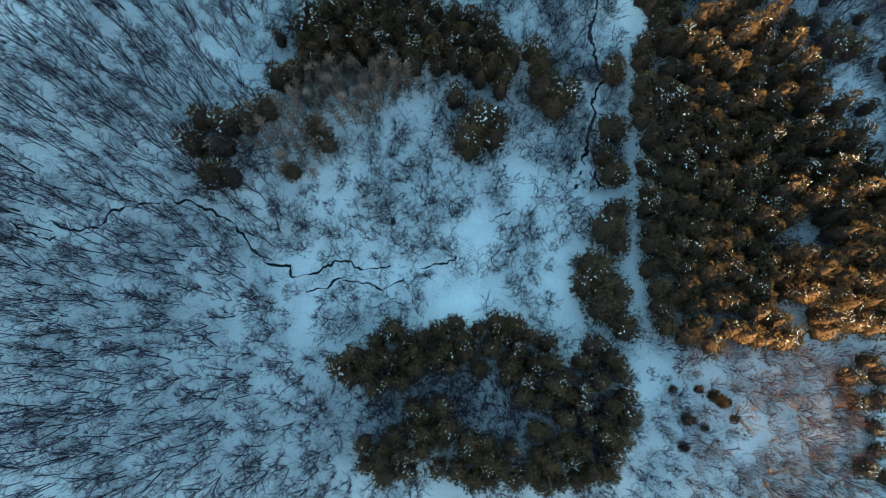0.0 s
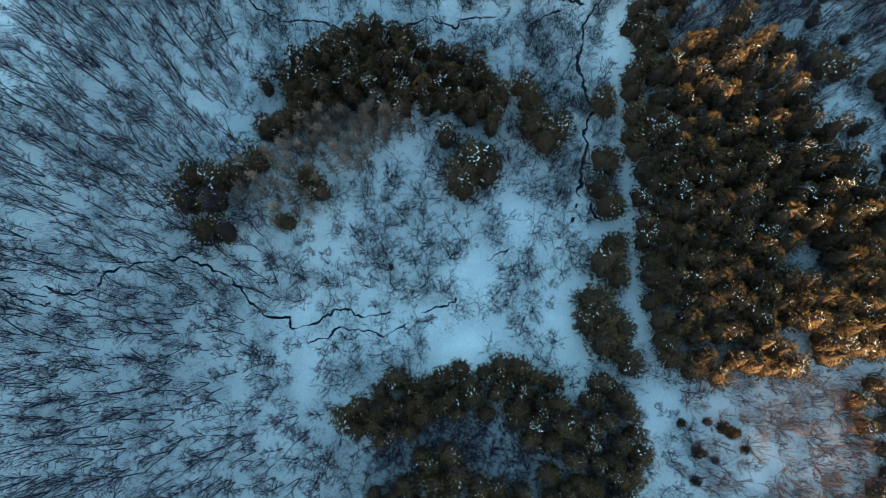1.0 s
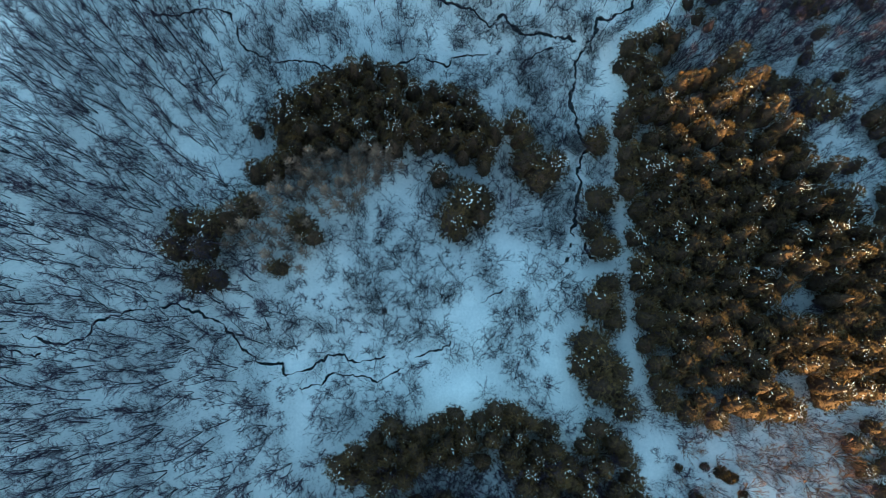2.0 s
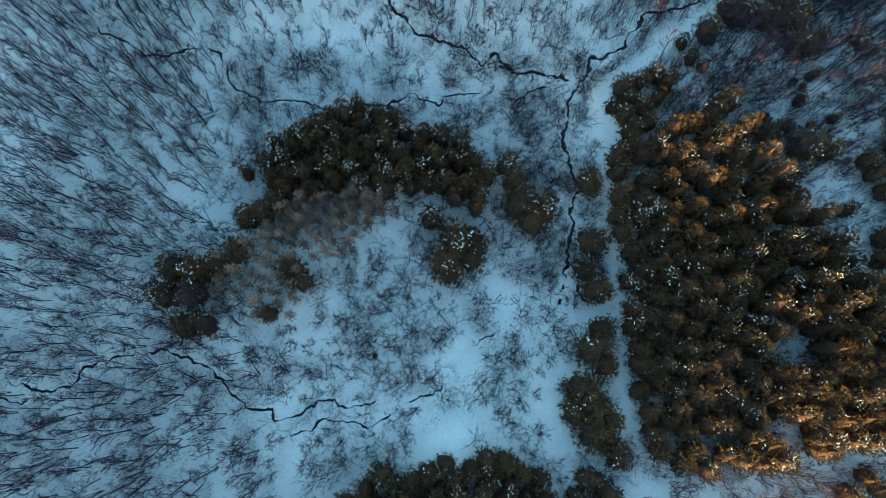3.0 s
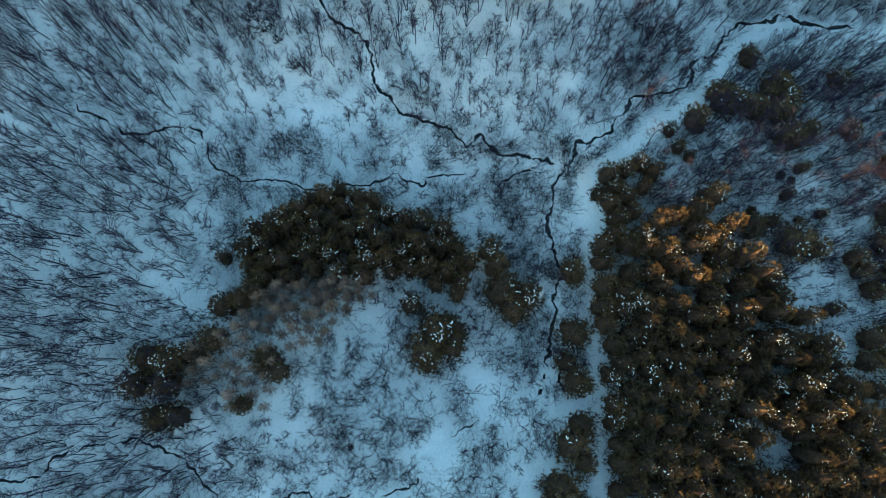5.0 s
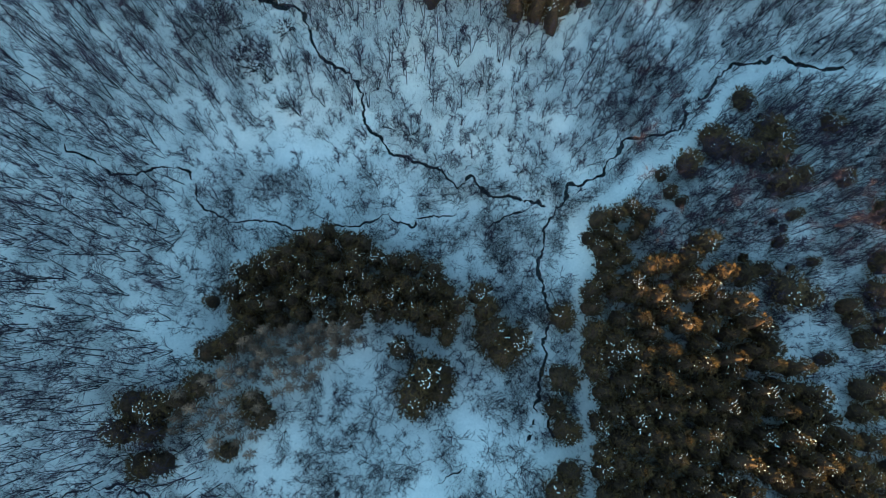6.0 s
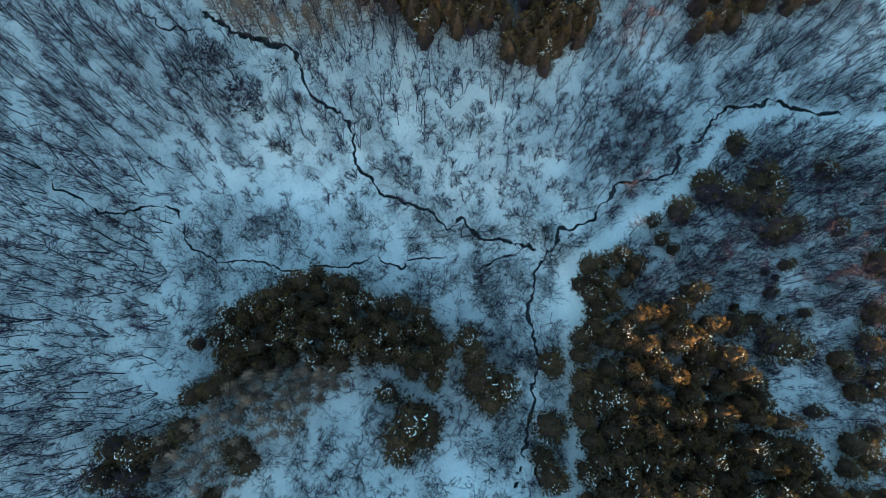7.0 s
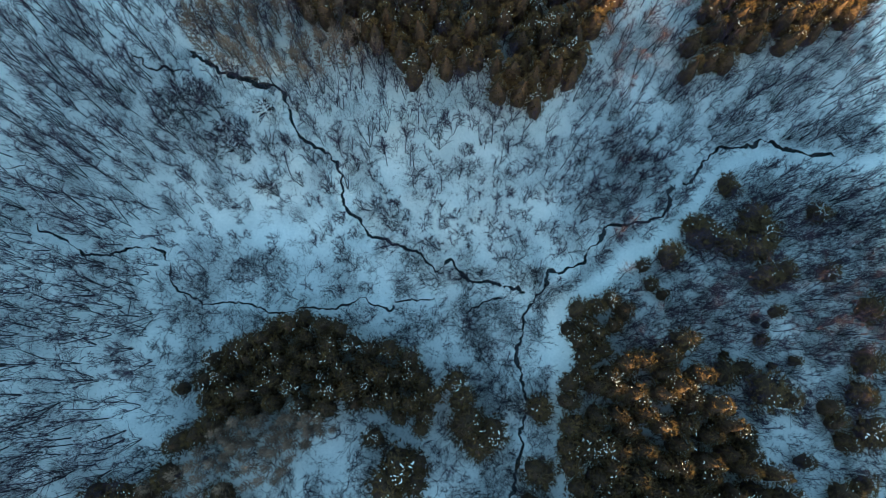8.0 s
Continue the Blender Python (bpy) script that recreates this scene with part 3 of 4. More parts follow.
PINES_EAST = [(69, 75.3, 3.7), (73.5, 73.6, 2.9), (79.7, 78.8, 3.3), (80.6, 74.6, 3.3), (78.8, 67.1, 3.3), (76.5, 85.7, 2.5), (62.1, 71.7, 2.7), (57.5, 70, 1.5),
              (92.3, 79.7, 2.5), (90.9, 67.9, 2.1), (96.8, 61.5, 2.9), (75.8, 47.9, 3.7), (78.9, 46.4, 2.5), (88, 42, 1.9), (88.9, 39.4, 1.5), (93.8, 40, 3.3),
              (94.8, 52.2, 3.1), (58.5, 66.5, 1.5), (78.3, 72.4, 2.9), (72.5, 51.7, 1.9), (79.3, 61.1, 1.4), (69.2, 50.9, 2.7), (67.8, 77.6, 2.3), (82.4, 68.1, 2.3),
              (77.5, 76.9, 2.5), (76.2, 56.4, 1.4), (93, 46.6, 2.7), (81.7, 52.5, 1.2), (60.2, 64.6, 1.2)]
JUNIPERS = [(75.7, 60, 0.9), (77.4, 58.9, 0.8), (75.6, 56, 0.8), (69.6, 53.8, 1), (77.7, 51.8, 0.8), (51.6, -14.8, 1.4), (52.8, -15.6, 1.3), (49, -13.6, 0.8),
              (46, -23.1, 1), (46.9, -18.6, 1.3), (49.7, -20, 0.7), (54.8, -18.5, 0.9), (53.7, -15.7, 0.8), (44.7, -13.6, 0.8), (-3.1, 16, 0.6)]
RUST_BUSHES = [(55.8, -18.1, 2.7), (66, -17.6, 3.1), (67.1, -22.1, 3.5), (70.9, -13.5, 3.5), (59.5, -28, 2.9), (48.1, -26.3, 1.2), (46.5, -10.4, 2.3),
              (63.4, -14.4, 2.1), (53.8, -20.9, 1.4), (68.1, -26.1, 2.5), (64.5, -28, 1.9), (50.6, -23.6, 1.4), (72.5, -17.1, 2.5), (74.2, -28.8, 2.3)]
DARK_BUSHES = [(-26.6, 103.1, 3.4), (-28.3, 99.9, 3.2), (-24.5, 96.9, 3), (-20.3, 92.4, 2.4), (-14.8, 92.5, 2), (-10.1, 94.2, 2.4), (-10.4, 86.7, 2.2), (8.9, 82, 2.6),
              (13.5, 79.5, 2.2), (11.9, 80.9, 2.3), (-23.9, 100.6, 4.1), (-21.8, 102.6, 3.1), (-37.5, 102.8, 2.1), (-12, 86.4, 1.7), (38.3, 58.5, 1.4),
              (55.6, 82.4, 2.1), (100, 96.8, 2.3), (62.1, 96.1, 1.2), (64.5, 98, 0.8)]
SNOWY_BUSHES = [(-10.9, 100.7, 2.1), (-18.3, 97.9, 1.9), (-17.2, 93.8, 2.2), (-19.7, 95.8, 1.8), (-18.8, 101.3, 1.6), (-15.4, 96.9, 1.7), (-23.1, 104.8, 1.5),
              (-5.2, 101, 1.2), (55.3, 93.4, 1.4), (-15.7, 94.3, 1.4), (-14.4, 91.5, 1.2), (52.9, 95, 1.2), (26.4, 30, 1.2), (96, 75.7, 1.3)]
LOGS = [(-36.9, 60.9, -29.2, 63.6), (-36.5, 59.9, -28.5, 63), (-34.7, 65.7, -35.3, 60.9), (-32.9, 59.6, -29.7, 63.7)]
GLADES_SOUTH = [(10.6, 2, 4), (6.6, 0.5, 2.6), (14.7, 3, 3.1), (26.5, 5.1, 3.2), (28.1, -0.2, 3.2), (29.4, 11.4, 2.9), (33.6, 19.2, 2.7), (35.4, 22.4, 1.9),
              (10.3, 15.2, 3.3), (7.7, 13.5, 2.1), (23.4, 26.1, 2.9), (18.9, 22.1, 2.3), (25.7, 28.9, 1.9), (-71.7, 51.2, 3.7), (-18.6, -1.1, 2.3), (-18.4, -5.1, 1.9),
              (-10.2, 26.3, 1.6), (4.6, -1.2, 3.1), (36, 58.7, 1), (-22, -12.9, 1.9), (-59.3, 25.4, 2.3), (-66, 27.3, 2.1), (-30.3, -4.1, 2.3), (-34.5, 0.3, 1.9),
              (19.7, 27, 2.6), (1.4, 13.6, 1)]
GLADES_NORTH = [(-5.7, 76.8, 2.9), (-5.9, 72.6, 2.1), (7.2, 73.7, 2.3), (12.7, 72.8, 1.9), (-0.1, 79.9, 2.1), (-25, 56.2, 1), (-4.8, 74.3, 2.6), (-4.3, 69.1, 2.2),
              (-9.4, 79.5, 2.4), (6.2, 70.4, 2.5), (11.6, 69.9, 2.3), (-11, 100.6, 3.9), (-13.7, 101.1, 2.6), (-9.1, 98.3, 2.4), (-13.4, 89.9, 2.3), (-15.5, 85.8, 2.3),
              (-10.2, 82.6, 2.6), (3.3, 83.9, 2), (0.8, 62.1, 2.6), (8.6, 84.5, 1.9), (62.8, 99.5, 2.5), (64.9, 95.7, 2.1), (40.9, 99.4, 2.9), (66.4, 109, 1.5),
              (-9.2, 89.9, 1.5), (23.7, 100.6, 1.9), (-40.7, 56.1, 1.5), (-49.2, 51.4, 1.6), (23.5, 85.2, 1.9)]
GLADES = GLADES_SOUTH + GLADES_NORTH


def open_snow(x, y):
    k = (1 + 0.75 * noise.noise(Vector((x * 0.45, y * 0.45, 1.7)))) ** 2
    return any((x - a) ** 2 + (y - b) ** 2 < (0.95 if b < 60 else 0.72) * r * r * k for a, b, r in GLADES)


def from_edge(poly, x, y):
    """Distance to the outline of a stand."""
    near = 1e9
    for (ax, ay), (bx, by) in zip(poly, poly[1:] + poly[:1]):
        f = min(1, max(0, ((x - ax) * (bx - ax) + (y - ay) * (by - ay)) / max(1e-6, (bx - ax) ** 2 + (by - ay) ** 2)))
        near = min(near, math.hypot(x - ax - f * (bx - ax), y - ay - f * (by - ay)))
    return near


def scatter(poly, gap, rnd, tries=6000, margin=0.0):
    xs, ys = [p[0] for p in poly], [p[1] for p in poly]
    out = []
    for _ in range(tries):
        x, y = rnd.uniform(min(xs), max(xs)), rnd.uniform(min(ys), max(ys))
        if inside(poly, x, y) and (not margin or from_edge(poly, x, y) > margin) and all((x - a) ** 2 + (y - b) ** 2 > gap * gap for a, b in out):
            out.append((x, y))
    return out


def thing(name, parts, label, category, group):
    """A top-level Empty with its parts, kept as the pattern for copies."""
    root = new(name)
    root.empty_display_size = 0.3
    tagged(root, label, category, group)
    for part_name, me, part_label in parts:
        o = new(part_name, me)
        o.parent = root
        if part_label:
            o["label"] = part_label
    return root


class Kind:
    """Patterns of one kind of plant; the first placing uses the pattern itself, later ones copy it."""

    def __init__(self, patterns):
        self.patterns, self.used = patterns, [False] * len(patterns)

    def put(self, i, m, scale):
        root = self.patterns[i]
        if self.used[i]:
            root = copy_thing(root, Matrix())
        self.used[i] = True
        root.matrix_basis = m @ Matrix.Diagonal((*scale, 1))
        return root


def standing(x, y, turn, tilt=0.0, sink=0.0):
    return pose(x, y, height(x, y) - sink, math.degrees(tilt), 0, 0) @ pose(0, 0, 0, 0, 0, turn)


rng = random.Random(7)


def plant(spots, shapes, base, names, mats, labels, category, group, most, wide_of=None):
    """The plants nearest to the middle of the valley as things, the rest of the wood as one mass. A spot: x, y, height, reach or None."""
    spots = sorted(spots, key=lambda s: ((s[0] - 18) / 1.3) ** 2 + (s[1] - 40) ** 2)
    patterns = []
    for shape in shapes:
        parts = []
        for n, part, m in zip(names[1:], shape, mats):
            parts.append((n, part.mesh(n, m), labels[2].get(n, "")))
        patterns.append(thing(names[0], parts, labels[0], category, group))
    for root in patterns:
        for o in root.children:
            if o.name.split(".")[0] == "snow":
                o["kind"] = "stuff"
    kind = Kind(patterns)
    rnd = random.Random(len(spots))
    arrays = [[(np.array([tuple(p) for p in s.v]), np.array(s.t)) for s in shape] for shape in shapes]
    gathered = [[[], [], 0] for _ in mats]
    for i, (x, y, h, reach) in enumerate(spots):
        k = i % len(shapes) if i < len(shapes) else rnd.randrange(len(shapes))
        s = h / base
        wide = reach / wide_of if reach else s ** 0.8 * rnd.uniform(0.85, 1.2)
        m = standing(x, y, rnd.uniform(0, 360), 0 if reach else rnd.uniform(-0.09, 0.09))
        if i < most:
            kind.put(k, m, (wide, wide, s))
            continue
        full = np.array(m @ Matrix.Diagonal((wide, wide, s, 1)))
        for g, (v, t) in zip(gathered, arrays[k]):
            g[0].append(v @ full[:3, :3].T + full[:3, 3])
            g[1].append(t + g[2])
            g[2] += len(v)
    if gathered[0][0]:
        start, vs, ts, ix = 0, [], [], []
        for n, g in enumerate(gathered):
            vs += g[0]
            t = np.concatenate(g[1]) + start
            ts.append(t)
            ix.append(np.full(len(t), n))
            start += g[2]
        mass = new(labels[3], mesh_of(labels[3], np.concatenate(vs), np.concatenate(ts), mats, np.concatenate(ix)))
        tagged(mass, labels[1], category, kind="stuff")


def east_canopy(x, y):
    """Usual height of the eastern stand: lower along its western edge."""
    f = min(1, max(0, (y + 5) / 16))
    g = min(1, max(0, (x - 42) / 14))
    return (8.4 + 0.9 * f * f * (3 - 2 * f)) * (0.92 + 0.3 * g)


pine_spots = []
OUTLINES = (STAND_SOUTH, STAND_ARC, STAND_EAST_TIP, STAND_NORTH, STAND_NORTH_EAST)  # drawn round the crowns, not the stems
seeds = random.Random(11)
for poly, gap, h, r in ((STAND_SOUTH, 2.35, 9.3, 2.6), (STAND_ARC, 2.35, 10.5, 2.7), (STAND_EAST, 2.7, 13.0, 3.1), (STAND_EAST_TIP, 2.6, 7.6, 2.6),
                        (STAND_NORTH, 2.8, 12.5, 2.8), (STAND_NORTH_EAST, 3.0, 11.0, 2.8), (STAND_CORNER, 3.4, 5.2, 2.6), (UNSEEN_STAND_EAST, 8.0, 18.0, 4.2), (STAND_EAST_LOW, 4.0, 8.0, 3.2), (STAND_EAST_RIM, 5.6, 7.0, 2.2)):
    for x, y in scatter(poly, gap, seeds, 7000 if poly is STAND_EAST else 2500, 0.8 if poly in (STAND_ARC, STAND_SOUTH) else 1.0 if poly in OUTLINES else 0):
        if poly is STAND_EAST and any((x - a) ** 2 + (y - b) ** 2 < (g + 1.6) ** 2 for a, b, g in EAST_GAPS):
            continue
        if poly is STAND_EAST:
            if any((x - a) ** 2 + (y - b) ** 2 < 2.2 ** 2 for a, b in EAST_TOPS) or (y < 6 and x > 50 and rng.random() < 0.08):
                continue
            h = east_canopy(x, y)
        pine_spots.append((x, y, h * (rng.uniform(0.9, 1.0) if poly is STAND_EAST else rng.uniform(0.84, 1.12)), r * rng.uniform(0.85, 1.15) * (0.9 if poly is STAND_EAST and y < 6 else 1)))
for x, y in EAST_TOPS:
    pine_spots.append((x, y, east_canopy(x, y) + rng.uniform(1.8, 2.8), rng.uniform(2.5, 3.0)))
for spots, h in ((PINES_TRACK, 8.0), (PINES_ARC, 10.0), (PINES_EAST, 7.0)):
    for x, y, r in spots:
        pine_spots.append((x, y, h * rng.uniform(0.9, 1.1) * min(1, 0.45 + r / 4) * (0.8 if x > 66 and y > 50 else 1), r * 1.28))
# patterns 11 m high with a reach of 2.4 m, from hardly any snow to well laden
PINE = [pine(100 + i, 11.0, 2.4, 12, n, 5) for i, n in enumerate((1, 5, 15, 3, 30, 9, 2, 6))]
plant(pine_spots, PINE, 11.0, ("pine_tree", "trunk", "crown", "inner_crown", "snow"), (PINE_BARK, NEEDLE, CORE_FILL, LUMP),
      ("dark green pine with pads of snow on its boughs", "dark pines of the wood beyond", {"crown": "dark green needle brushes", "inner_crown": "solid dark core that fills the crown", "snow": "white snow pads on the boughs"}, "pine_wood"),
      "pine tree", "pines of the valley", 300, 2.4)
near_pine = tree_of([(p[0], p[1]) for p in pine_spots])


def from_pine(x, y):
    return near_pine.find((x, y, 0))[2]


# junipers: squat evergreen bushes
juniper_patterns = []
for i in range(3):
    trunk, crown, inner, snow = pine(160 + i, 2.2, 1.2, 5, 1, 6)
    juniper_patterns.append(thing("juniper_bush", [("trunk", trunk.mesh("trunk", PINE_BARK), ""), ("crown", crown.mesh("crown", NEEDLE), ""), ("inner_crown", inner.mesh("inner_crown", CORE_FILL), "")],
                                  "small dark evergreen bush in open snow", "bush", "evergreen bushes"))
junipers = Kind(juniper_patterns)
for i, (x, y, r) in enumerate(JUNIPERS):
    junipers.put(i % 3, standing(x, y, 70 * i), (r / 1.2, r / 1.2, min(1.3, 0.5 + r / 1.6)))

# larches
larch_patterns = []
for i in range(4):
    trunk, crown = larch(200 + i)
    larch_patterns.append(thing("larch_tree", [("trunk", trunk.mesh("trunk", BARK), ""), ("crown", crown.mesh("crown", LARCH_TWIG), "fine straw-coloured twigs")],
                                "leafless straw-coloured larch beside the dark pines", "larch tree", "larches"))
larches = Kind(larch_patterns)
for poly, gap, h in ((LARCHES, 2.0, 9.0), (LARCHES_FRONT, 1.9, 9.5), (LARCHES_NORTH, 2.2, 10.0)):
    for x, y in scatter(poly, gap, seeds, 1500):
        if from_pine(x, y) > (0.8 if poly is LARCHES_FRONT else 1.3):
            k = h / 8.5 * rng.uniform(0.7, 1.15)
            larches.put(rng.randrange(4), standing(x, y, rng.uniform(0, 360)), (min(k, 1.15), min(k, 1.15), k))

for x, y in scatter([(44, -7), (52, -8), (62, -7), (72, -9), (75, -26), (72, -34), (48, -34), (43, -20)], 2.9, random.Random(17), 900):
    if all((x - a) ** 2 + (y - b) ** 2 > 4 for a, b, r in RUST_BUSHES + JUNIPERS):
        RUST_BUSHES.append((x, y, rng.uniform(0.9, 1.7) + 0.6 * (x > 58)))

# rust-coloured and dark bushes
for name, spots, mat, label, group in (("rust_bush", RUST_BUSHES, RUST, "rust-brown leafless bush on the open slope", "bushes of the slope"),
                                       ("thicket_bush", DARK_BUSHES, SHRUB, "dense dark leafless thicket by the brook", "thickets")):
    patterns = []
    for i in range(3):
        stems, crown = shrub(300 + i, 3.0, 14, 0.8, 7, 10, 0.04, 0.03)
        patterns.append(thing(name, [("stem", stems.mesh("stem", BARK), ""), ("crown", crown.mesh("crown", mat), "")], label, "bush", group))
    kind = Kind(patterns)
    for i, (x, y, r) in enumerate(spots):
        kind.put(i % 3, standing(x, y, 50 * i), (r / 2.0, r / 2.0, 0.7 + r / (3 if name == "rust_bush" else 5)))

# ---- leafless wood ----
TALL = [bare_tree(400 + i, 12.0, (1, 2, 3, 1, 2, 4, 2, 1, 3)[i]) for i in range(9)]
MID = [bare_tree(450 + i, 7.0, (2, 3, 1, 2, 2, 3)[i], 11, 5, 4) for i in range(6)]
LOW = [shrub(540 + i, 3.0, 5 + i % 3, 0.6 + 0.1 * (i % 3), 4, 6, 0.035, 0.03) for i in range(6)]
BUSH = [spreading_tree(500 + i, 6.0, (1, 2, 2, 3, 1, 2, 3, 1)[i]) for i in range(8)]


def zone(x, y):
    """The sort of wood that grows here: its kind, usual height, and how close it stands (0 to 1)."""
    if 40.8 < x < 48 and y < 1:
        return "tall", 6.0, 1.0
    if x > 40.8 and y < -4:
        return "tall", 5.5, 0.7
    if 40 < x and -6 < y < 56:
        return "tall", 5.5, 1.0
    if x > 46:
        return ("tall", 8.5, 0.97)
    if x < -30 or (x < -22 and y < 26) or (x < -14 and y < -4):
        return "tall", 10.8, 0.97
    if y > 84:
        return "tall", 8.5, 0.95
    if y > 74:
        return "tall", 6.5, 0.9
    if y < -26:
        return "tall", 9.0, 0.8
    return "shrub", 5.9 if 8 < y < 48 else 5.4, 0.8 if y < 48 else 0.92


tall_spots, mid_spots, bush_spots = [], [], []
wood = random.Random(23)
STEP = 2.55
for j in range(int(195 / STEP)):
    for i in range(int(215 / STEP)):
        x = -96 + STEP * (i + wood.uniform(-0.1, 1.1))
        y = -55 + STEP * (j + wood.uniform(-0.1, 1.1))
        # south-eastern trees beyond y = -36 are out of view, added to dapple the sun
        if y < (-54 if x > 38 else -36) or y > 125 or x < (-78 if y < 55 else -66) or x > (102 if y < 38 else 110):
            continue
        kind, h, dense = zone(x, y)
        if wood.random() > dense or open_snow(x, y) or from_track(x, y) < (1.75 if y > 0 else 1.1 if y > -8 else 0.7) or from_stream(x, y) < 0.7 or from_pine(x, y) < (1.9 if y > -3 else 1.4):
            continue
        if inside(LARCHES, x, y) and wood.random() < 0.3:
            continue
        if kind == "shrub" and wood.random() < 0.25:
            kind, h = "tall", 6.6
        h *= wood.uniform(0.72, 1.2)
        if kind == "tall":
            (tall_spots if h > 8.6 else mid_spots).append((x, y, h))
            if wood.random() < (0.4 if x > 46 else 0.14):
                bush_spots.append((x + wood.uniform(-1, 1), y + wood.uniform(-1, 1), wood.uniform(2.0, 4.0)))
        else:
            bush_spots.append((x, y, h))
            if wood.random() < 0.35:
                bush_spots.append((x + wood.uniform(-1.4, 1.4), y + wood.uniform(-1.4, 1.4), wood.uniform(1.5, 3.6)))


for x, y in scatter([(-9, -11), (6, -9), (22, -12), (34, -8), (33, -24), (20, -22), (-6, -22)], 1.25, wood, 1400):
    if from_pine(x, y) > 1.1 and from_track(x, y) > 1.6:
        mid_spots.append((x, y, wood.uniform(4.5, 7)))
for line in stream_lines:
    for x, y in line[::4]:
        if wood.random() < 0.6:
            x, y = x + wood.gauss(0, 1.4), y + wood.gauss(0, 1.4)
            if from_stream(x, y) > 0.4 and from_track(x, y) > 1.8 and not open_snow(x, y):
                bush_spots.append((x, y, wood.uniform(1.8, 3.8)))
for _ in range(520):
    x, y = wood.uniform(50, 106), wood.uniform(40, 92)
    if from_track(x, y) > 2.0 and from_stream(x, y) > 0.7 and from_pine(x, y) > 1.6 and not open_snow(x, y):
        mid_spots.append((x, y, wood.uniform(4, 7.5)))
        bush_spots.append((x + wood.uniform(-1.5, 1.5), y + wood.uniform(-1.5, 1.5), wood.uniform(1.6, 3.2)))
for _ in range(230):  # scrub between the brook and the track
    x, y = wood.uniform(24, 41), wood.uniform(22, 70)
    if from_track(x, y) > 1.9 and from_stream(x, y) > 0.6 and from_pine(x, y) > 1.5 and not open_snow(x, y):
        bush_spots.append((x, y, wood.uniform(1.6, 4.6)))
for a, b, r in GLADES_NORTH:  # stray brushwood in the northern clearings
    for _ in range(int(1.3 * r * r)):
        x, y = a + wood.gauss(0, 0.6 * r), b + wood.gauss(0, 0.6 * r)
        if from_track(x, y) > 2 and from_stream(x, y) > 0.5 and wood.random() < 0.5:
            bush_spots.append((x, y, wood.uniform(1.2, 2.8)))
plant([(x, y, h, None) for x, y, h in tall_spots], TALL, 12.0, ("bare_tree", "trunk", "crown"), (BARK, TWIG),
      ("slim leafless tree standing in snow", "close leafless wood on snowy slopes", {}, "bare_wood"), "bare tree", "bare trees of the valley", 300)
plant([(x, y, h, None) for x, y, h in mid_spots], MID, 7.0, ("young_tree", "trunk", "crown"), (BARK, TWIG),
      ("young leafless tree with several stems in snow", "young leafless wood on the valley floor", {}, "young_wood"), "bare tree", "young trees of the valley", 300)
plant([(x, y, h, None) for x, y, h in bush_spots if h < 4], LOW, 3.0, ("low_shrub", "stem", "crown"), (BARK, SHRUB),
      ("low leafless shrub in snow", "low leafless scrub under the trees", {}, "low_scrub"), "shrub", "low shrubs of the valley", 200)
plant([(x, y, h, None) for x, y, h in bush_spots if h >= 4], BUSH, 6.0, ("bare_shrub", "stem", "crown"), (BARK, SHRUB),
      ("many-stemmed leafless shrub in snow", "leafless scrub under the trees", {}, "bare_scrub"), "shrub", "bare shrubs of the valley", 300)

# ---- dry grass along the brooks and in the scrub ----
tuft = random.Random(31)
blades = Shape()
count = 0
while count < 5200:
    x, y = tuft.uniform(-80, 108), tuft.uniform(-36, 125)
    d = from_stream(x, y)
    if d < 0.5 or from_track(x, y) < 1.5 or tuft.random() > (0.9 if d < 4 else 0.22) or open_snow(x, y):
        continue
    count += 1
    p = Vector((x, y, height(x, y)))
    for _ in range(6):
        q = p + Vector((tuft.uniform(-0.25, 0.25), tuft.uniform(-0.25, 0.25), -0.05))
        blades.blade(q, Vector((tuft.uniform(-0.8, 0.8), tuft.uniform(-0.8, 0.8), 1)).normalized(), tuft.uniform(0.25, 0.6), 0.035, tuft)
tagged(new("dry_grass", blades.mesh("dry_grass", GRASS)), "dry brown grass poking through snow", "grass", kind="stuff")


# ---- undergrowth: thin rods of brushwood in drifts ----
rods = Shape()
brush_rnd = random.Random(41)
count = 0
while count < 16500:
    x, y = brush_rnd.uniform(-78, 108), brush_rnd.uniform(-35, 124)
    if (x < 46 and brush_rnd.random() < (0.74 if x > -24 and 0 < y < 46 else 0.4)) or noise.noise(Vector((x * 0.12, y * 0.12, 3.0))) + 0.5 * noise.noise(Vector((x * 0.35, y * 0.35, 8.0))) < brush_rnd.uniform(-0.3, 0.22) or open_snow(x, y) or from_track(x, y) < (1.8 if y > 0 else 1.2 if y > -8 else 0.3) or from_stream(x, y) < 0.5:
        continue
    count += 1
    p = Vector((x, y, height(x, y) - 0.05))
    high = brush_rnd.uniform(0.7, 1.9)
    for _ in range(14):
        q = p + Vector((brush_rnd.gauss(0, 0.55), brush_rnd.gauss(0, 0.55), 0))
        rods.blade(q, Vector((brush_rnd.uniform(-0.6, 0.6), brush_rnd.uniform(-0.6, 0.6), 1)).normalized(), high * brush_rnd.uniform(0.6, 1.2), 0.06, brush_rnd)
tagged(new("undergrowth", rods.mesh("undergrowth", SHRUB)), "thin leafless brushwood in drifts over the snow", "undergrowth", kind="stuff")


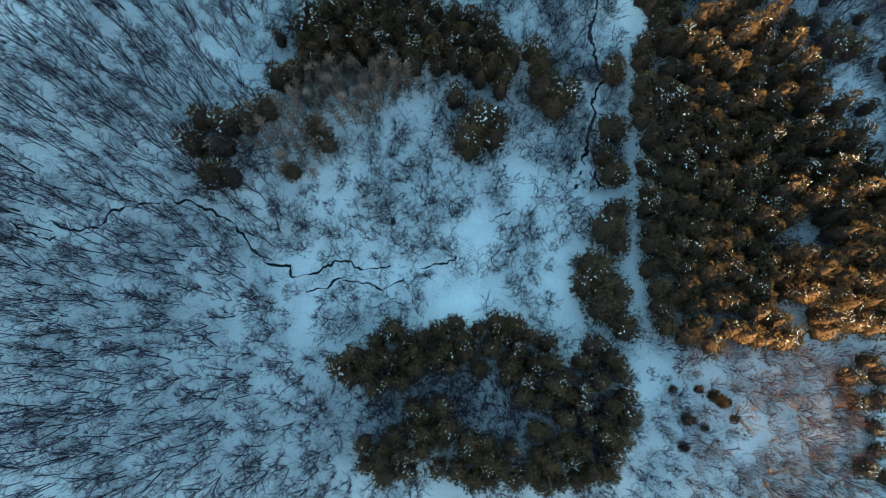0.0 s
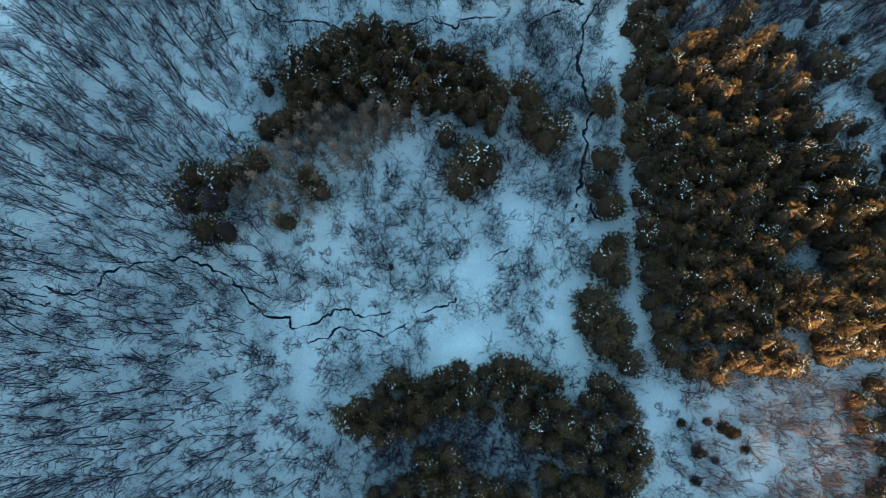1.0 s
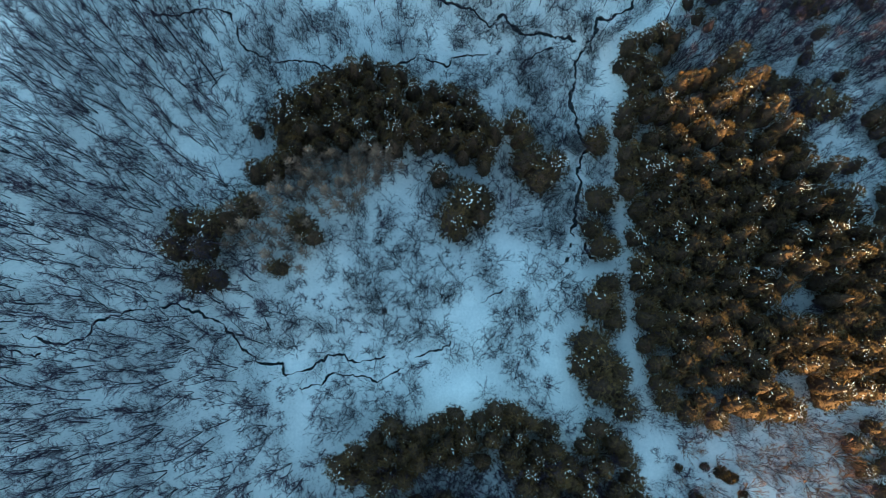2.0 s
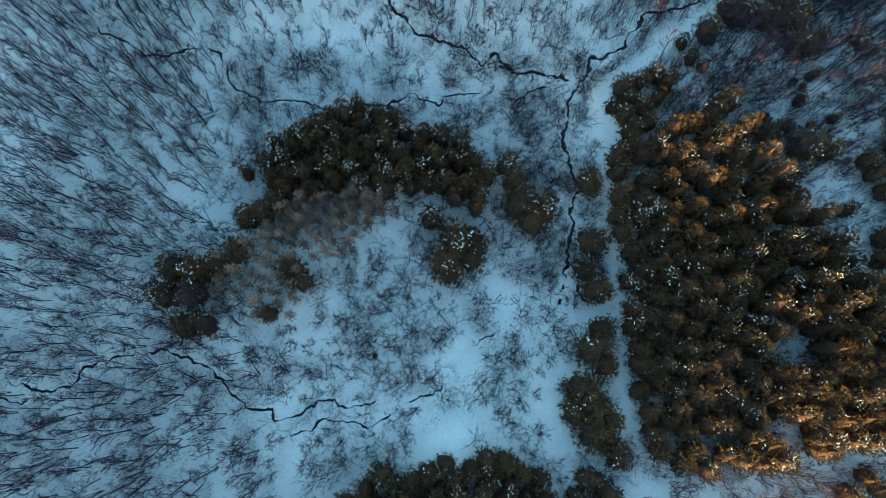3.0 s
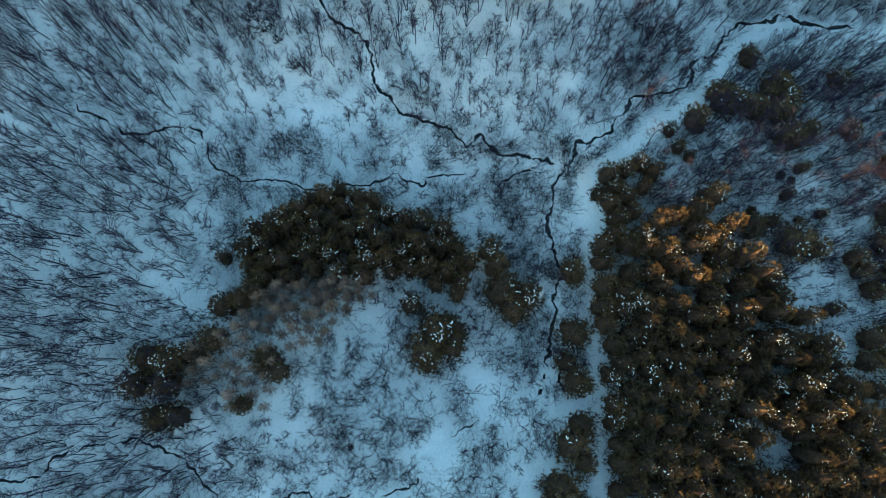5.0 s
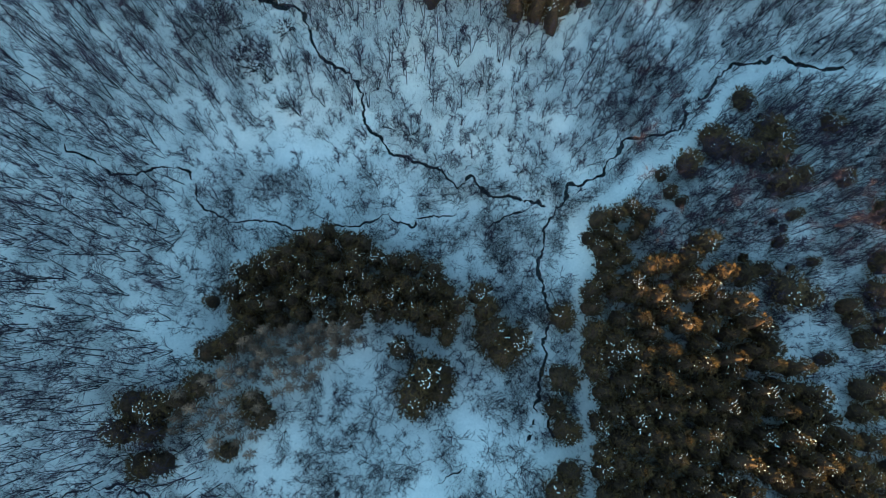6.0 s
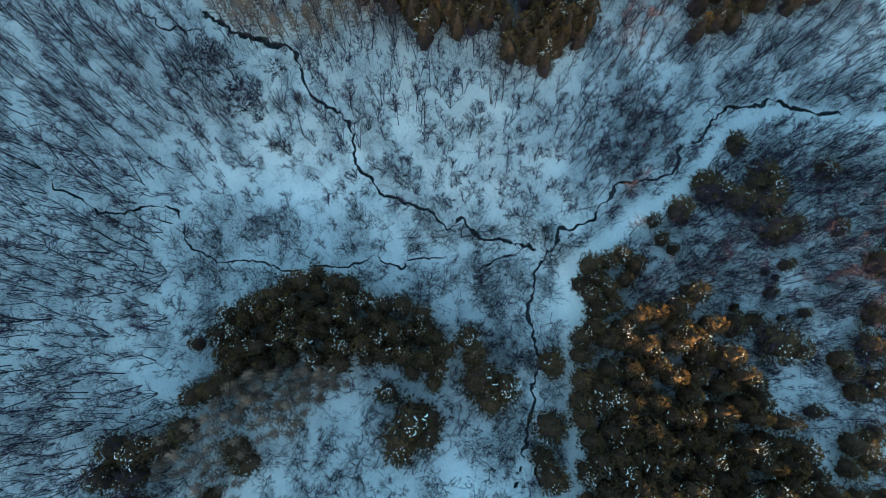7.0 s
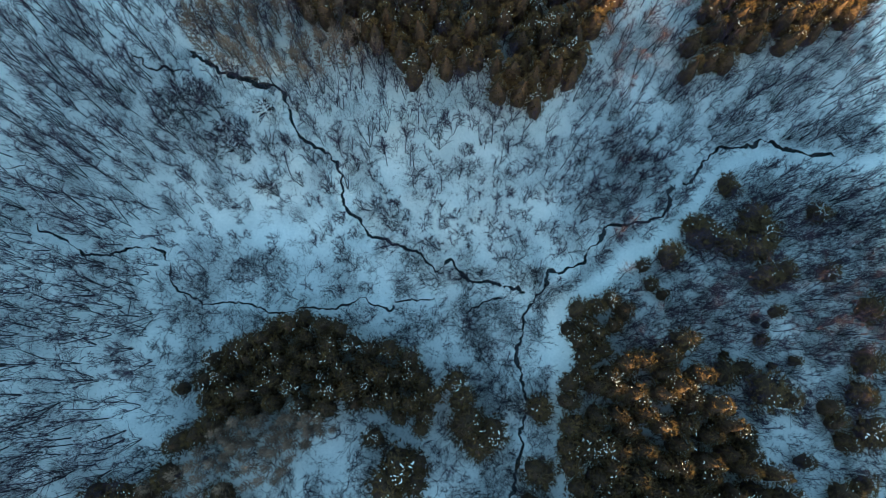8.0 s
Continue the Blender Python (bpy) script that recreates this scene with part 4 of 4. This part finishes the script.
# ---- bushes laden with snow ----
laden_patterns = []
for i in range(3):
    stems, crown = shrub(330 + i, 2.4, 14, 0.75, 8, 12, 0.07, 0.04)
    pads = Shape()
    rnd = random.Random(60 + i)
    for _ in range(26):
        g, d = rnd.uniform(0, 6.28), 1.5 * rnd.random() ** 0.6
        pads.lump(Vector((d * math.cos(g), d * math.sin(g), rnd.uniform(1.7, 2.5) - 0.5 * d)), Vector((math.cos(g), math.sin(g), 0.2)), rnd.uniform(0.2, 0.7), rnd.uniform(0.12, 0.28), 0.12)
    root = thing("snowy_bush", [("stem", stems.mesh("stem", BARK), ""), ("crown", crown.mesh("crown", SHRUB), ""), ("snow", pads.mesh("snow", LUMP), "clotted white snow")],
                 "leafless bush clotted with white snow", "bush", "bushes laden with snow")
    for o in root.children:
        if o.name.startswith("snow"):
            o["kind"] = "stuff"
    laden_patterns.append(root)
laden = Kind(laden_patterns)
for i, (x, y, r) in enumerate(SNOWY_BUSHES):
    laden.put(i % 3, standing(x, y, 65 * i), (r / 1.5, r / 1.5, 0.9))

# ---- fallen stems ----
for i, (ax, ay, bx, by) in enumerate(LOGS):
    rnd = random.Random(80 + i)
    wood_shape, limb_shape = Shape(), Shape()
    foot, tip = Vector((ax, ay, height(ax, ay) + 0.12)), Vector((bx, by, height(bx, by) + 0.25 + 0.12 * i))
    pts = [foot.lerp(tip, k / 5) + Vector((rnd.uniform(-0.08, 0.08), rnd.uniform(-0.08, 0.08), 0)) - foot for k in range(6)]
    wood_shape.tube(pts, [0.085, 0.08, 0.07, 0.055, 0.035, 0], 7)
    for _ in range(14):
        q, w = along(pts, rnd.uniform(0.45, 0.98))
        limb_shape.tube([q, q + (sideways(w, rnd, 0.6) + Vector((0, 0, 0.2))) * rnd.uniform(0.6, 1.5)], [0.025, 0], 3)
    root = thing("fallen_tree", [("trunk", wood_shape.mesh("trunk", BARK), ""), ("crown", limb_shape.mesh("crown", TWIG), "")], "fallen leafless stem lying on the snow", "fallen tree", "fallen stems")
    root.matrix_basis = Matrix.Translation(foot)
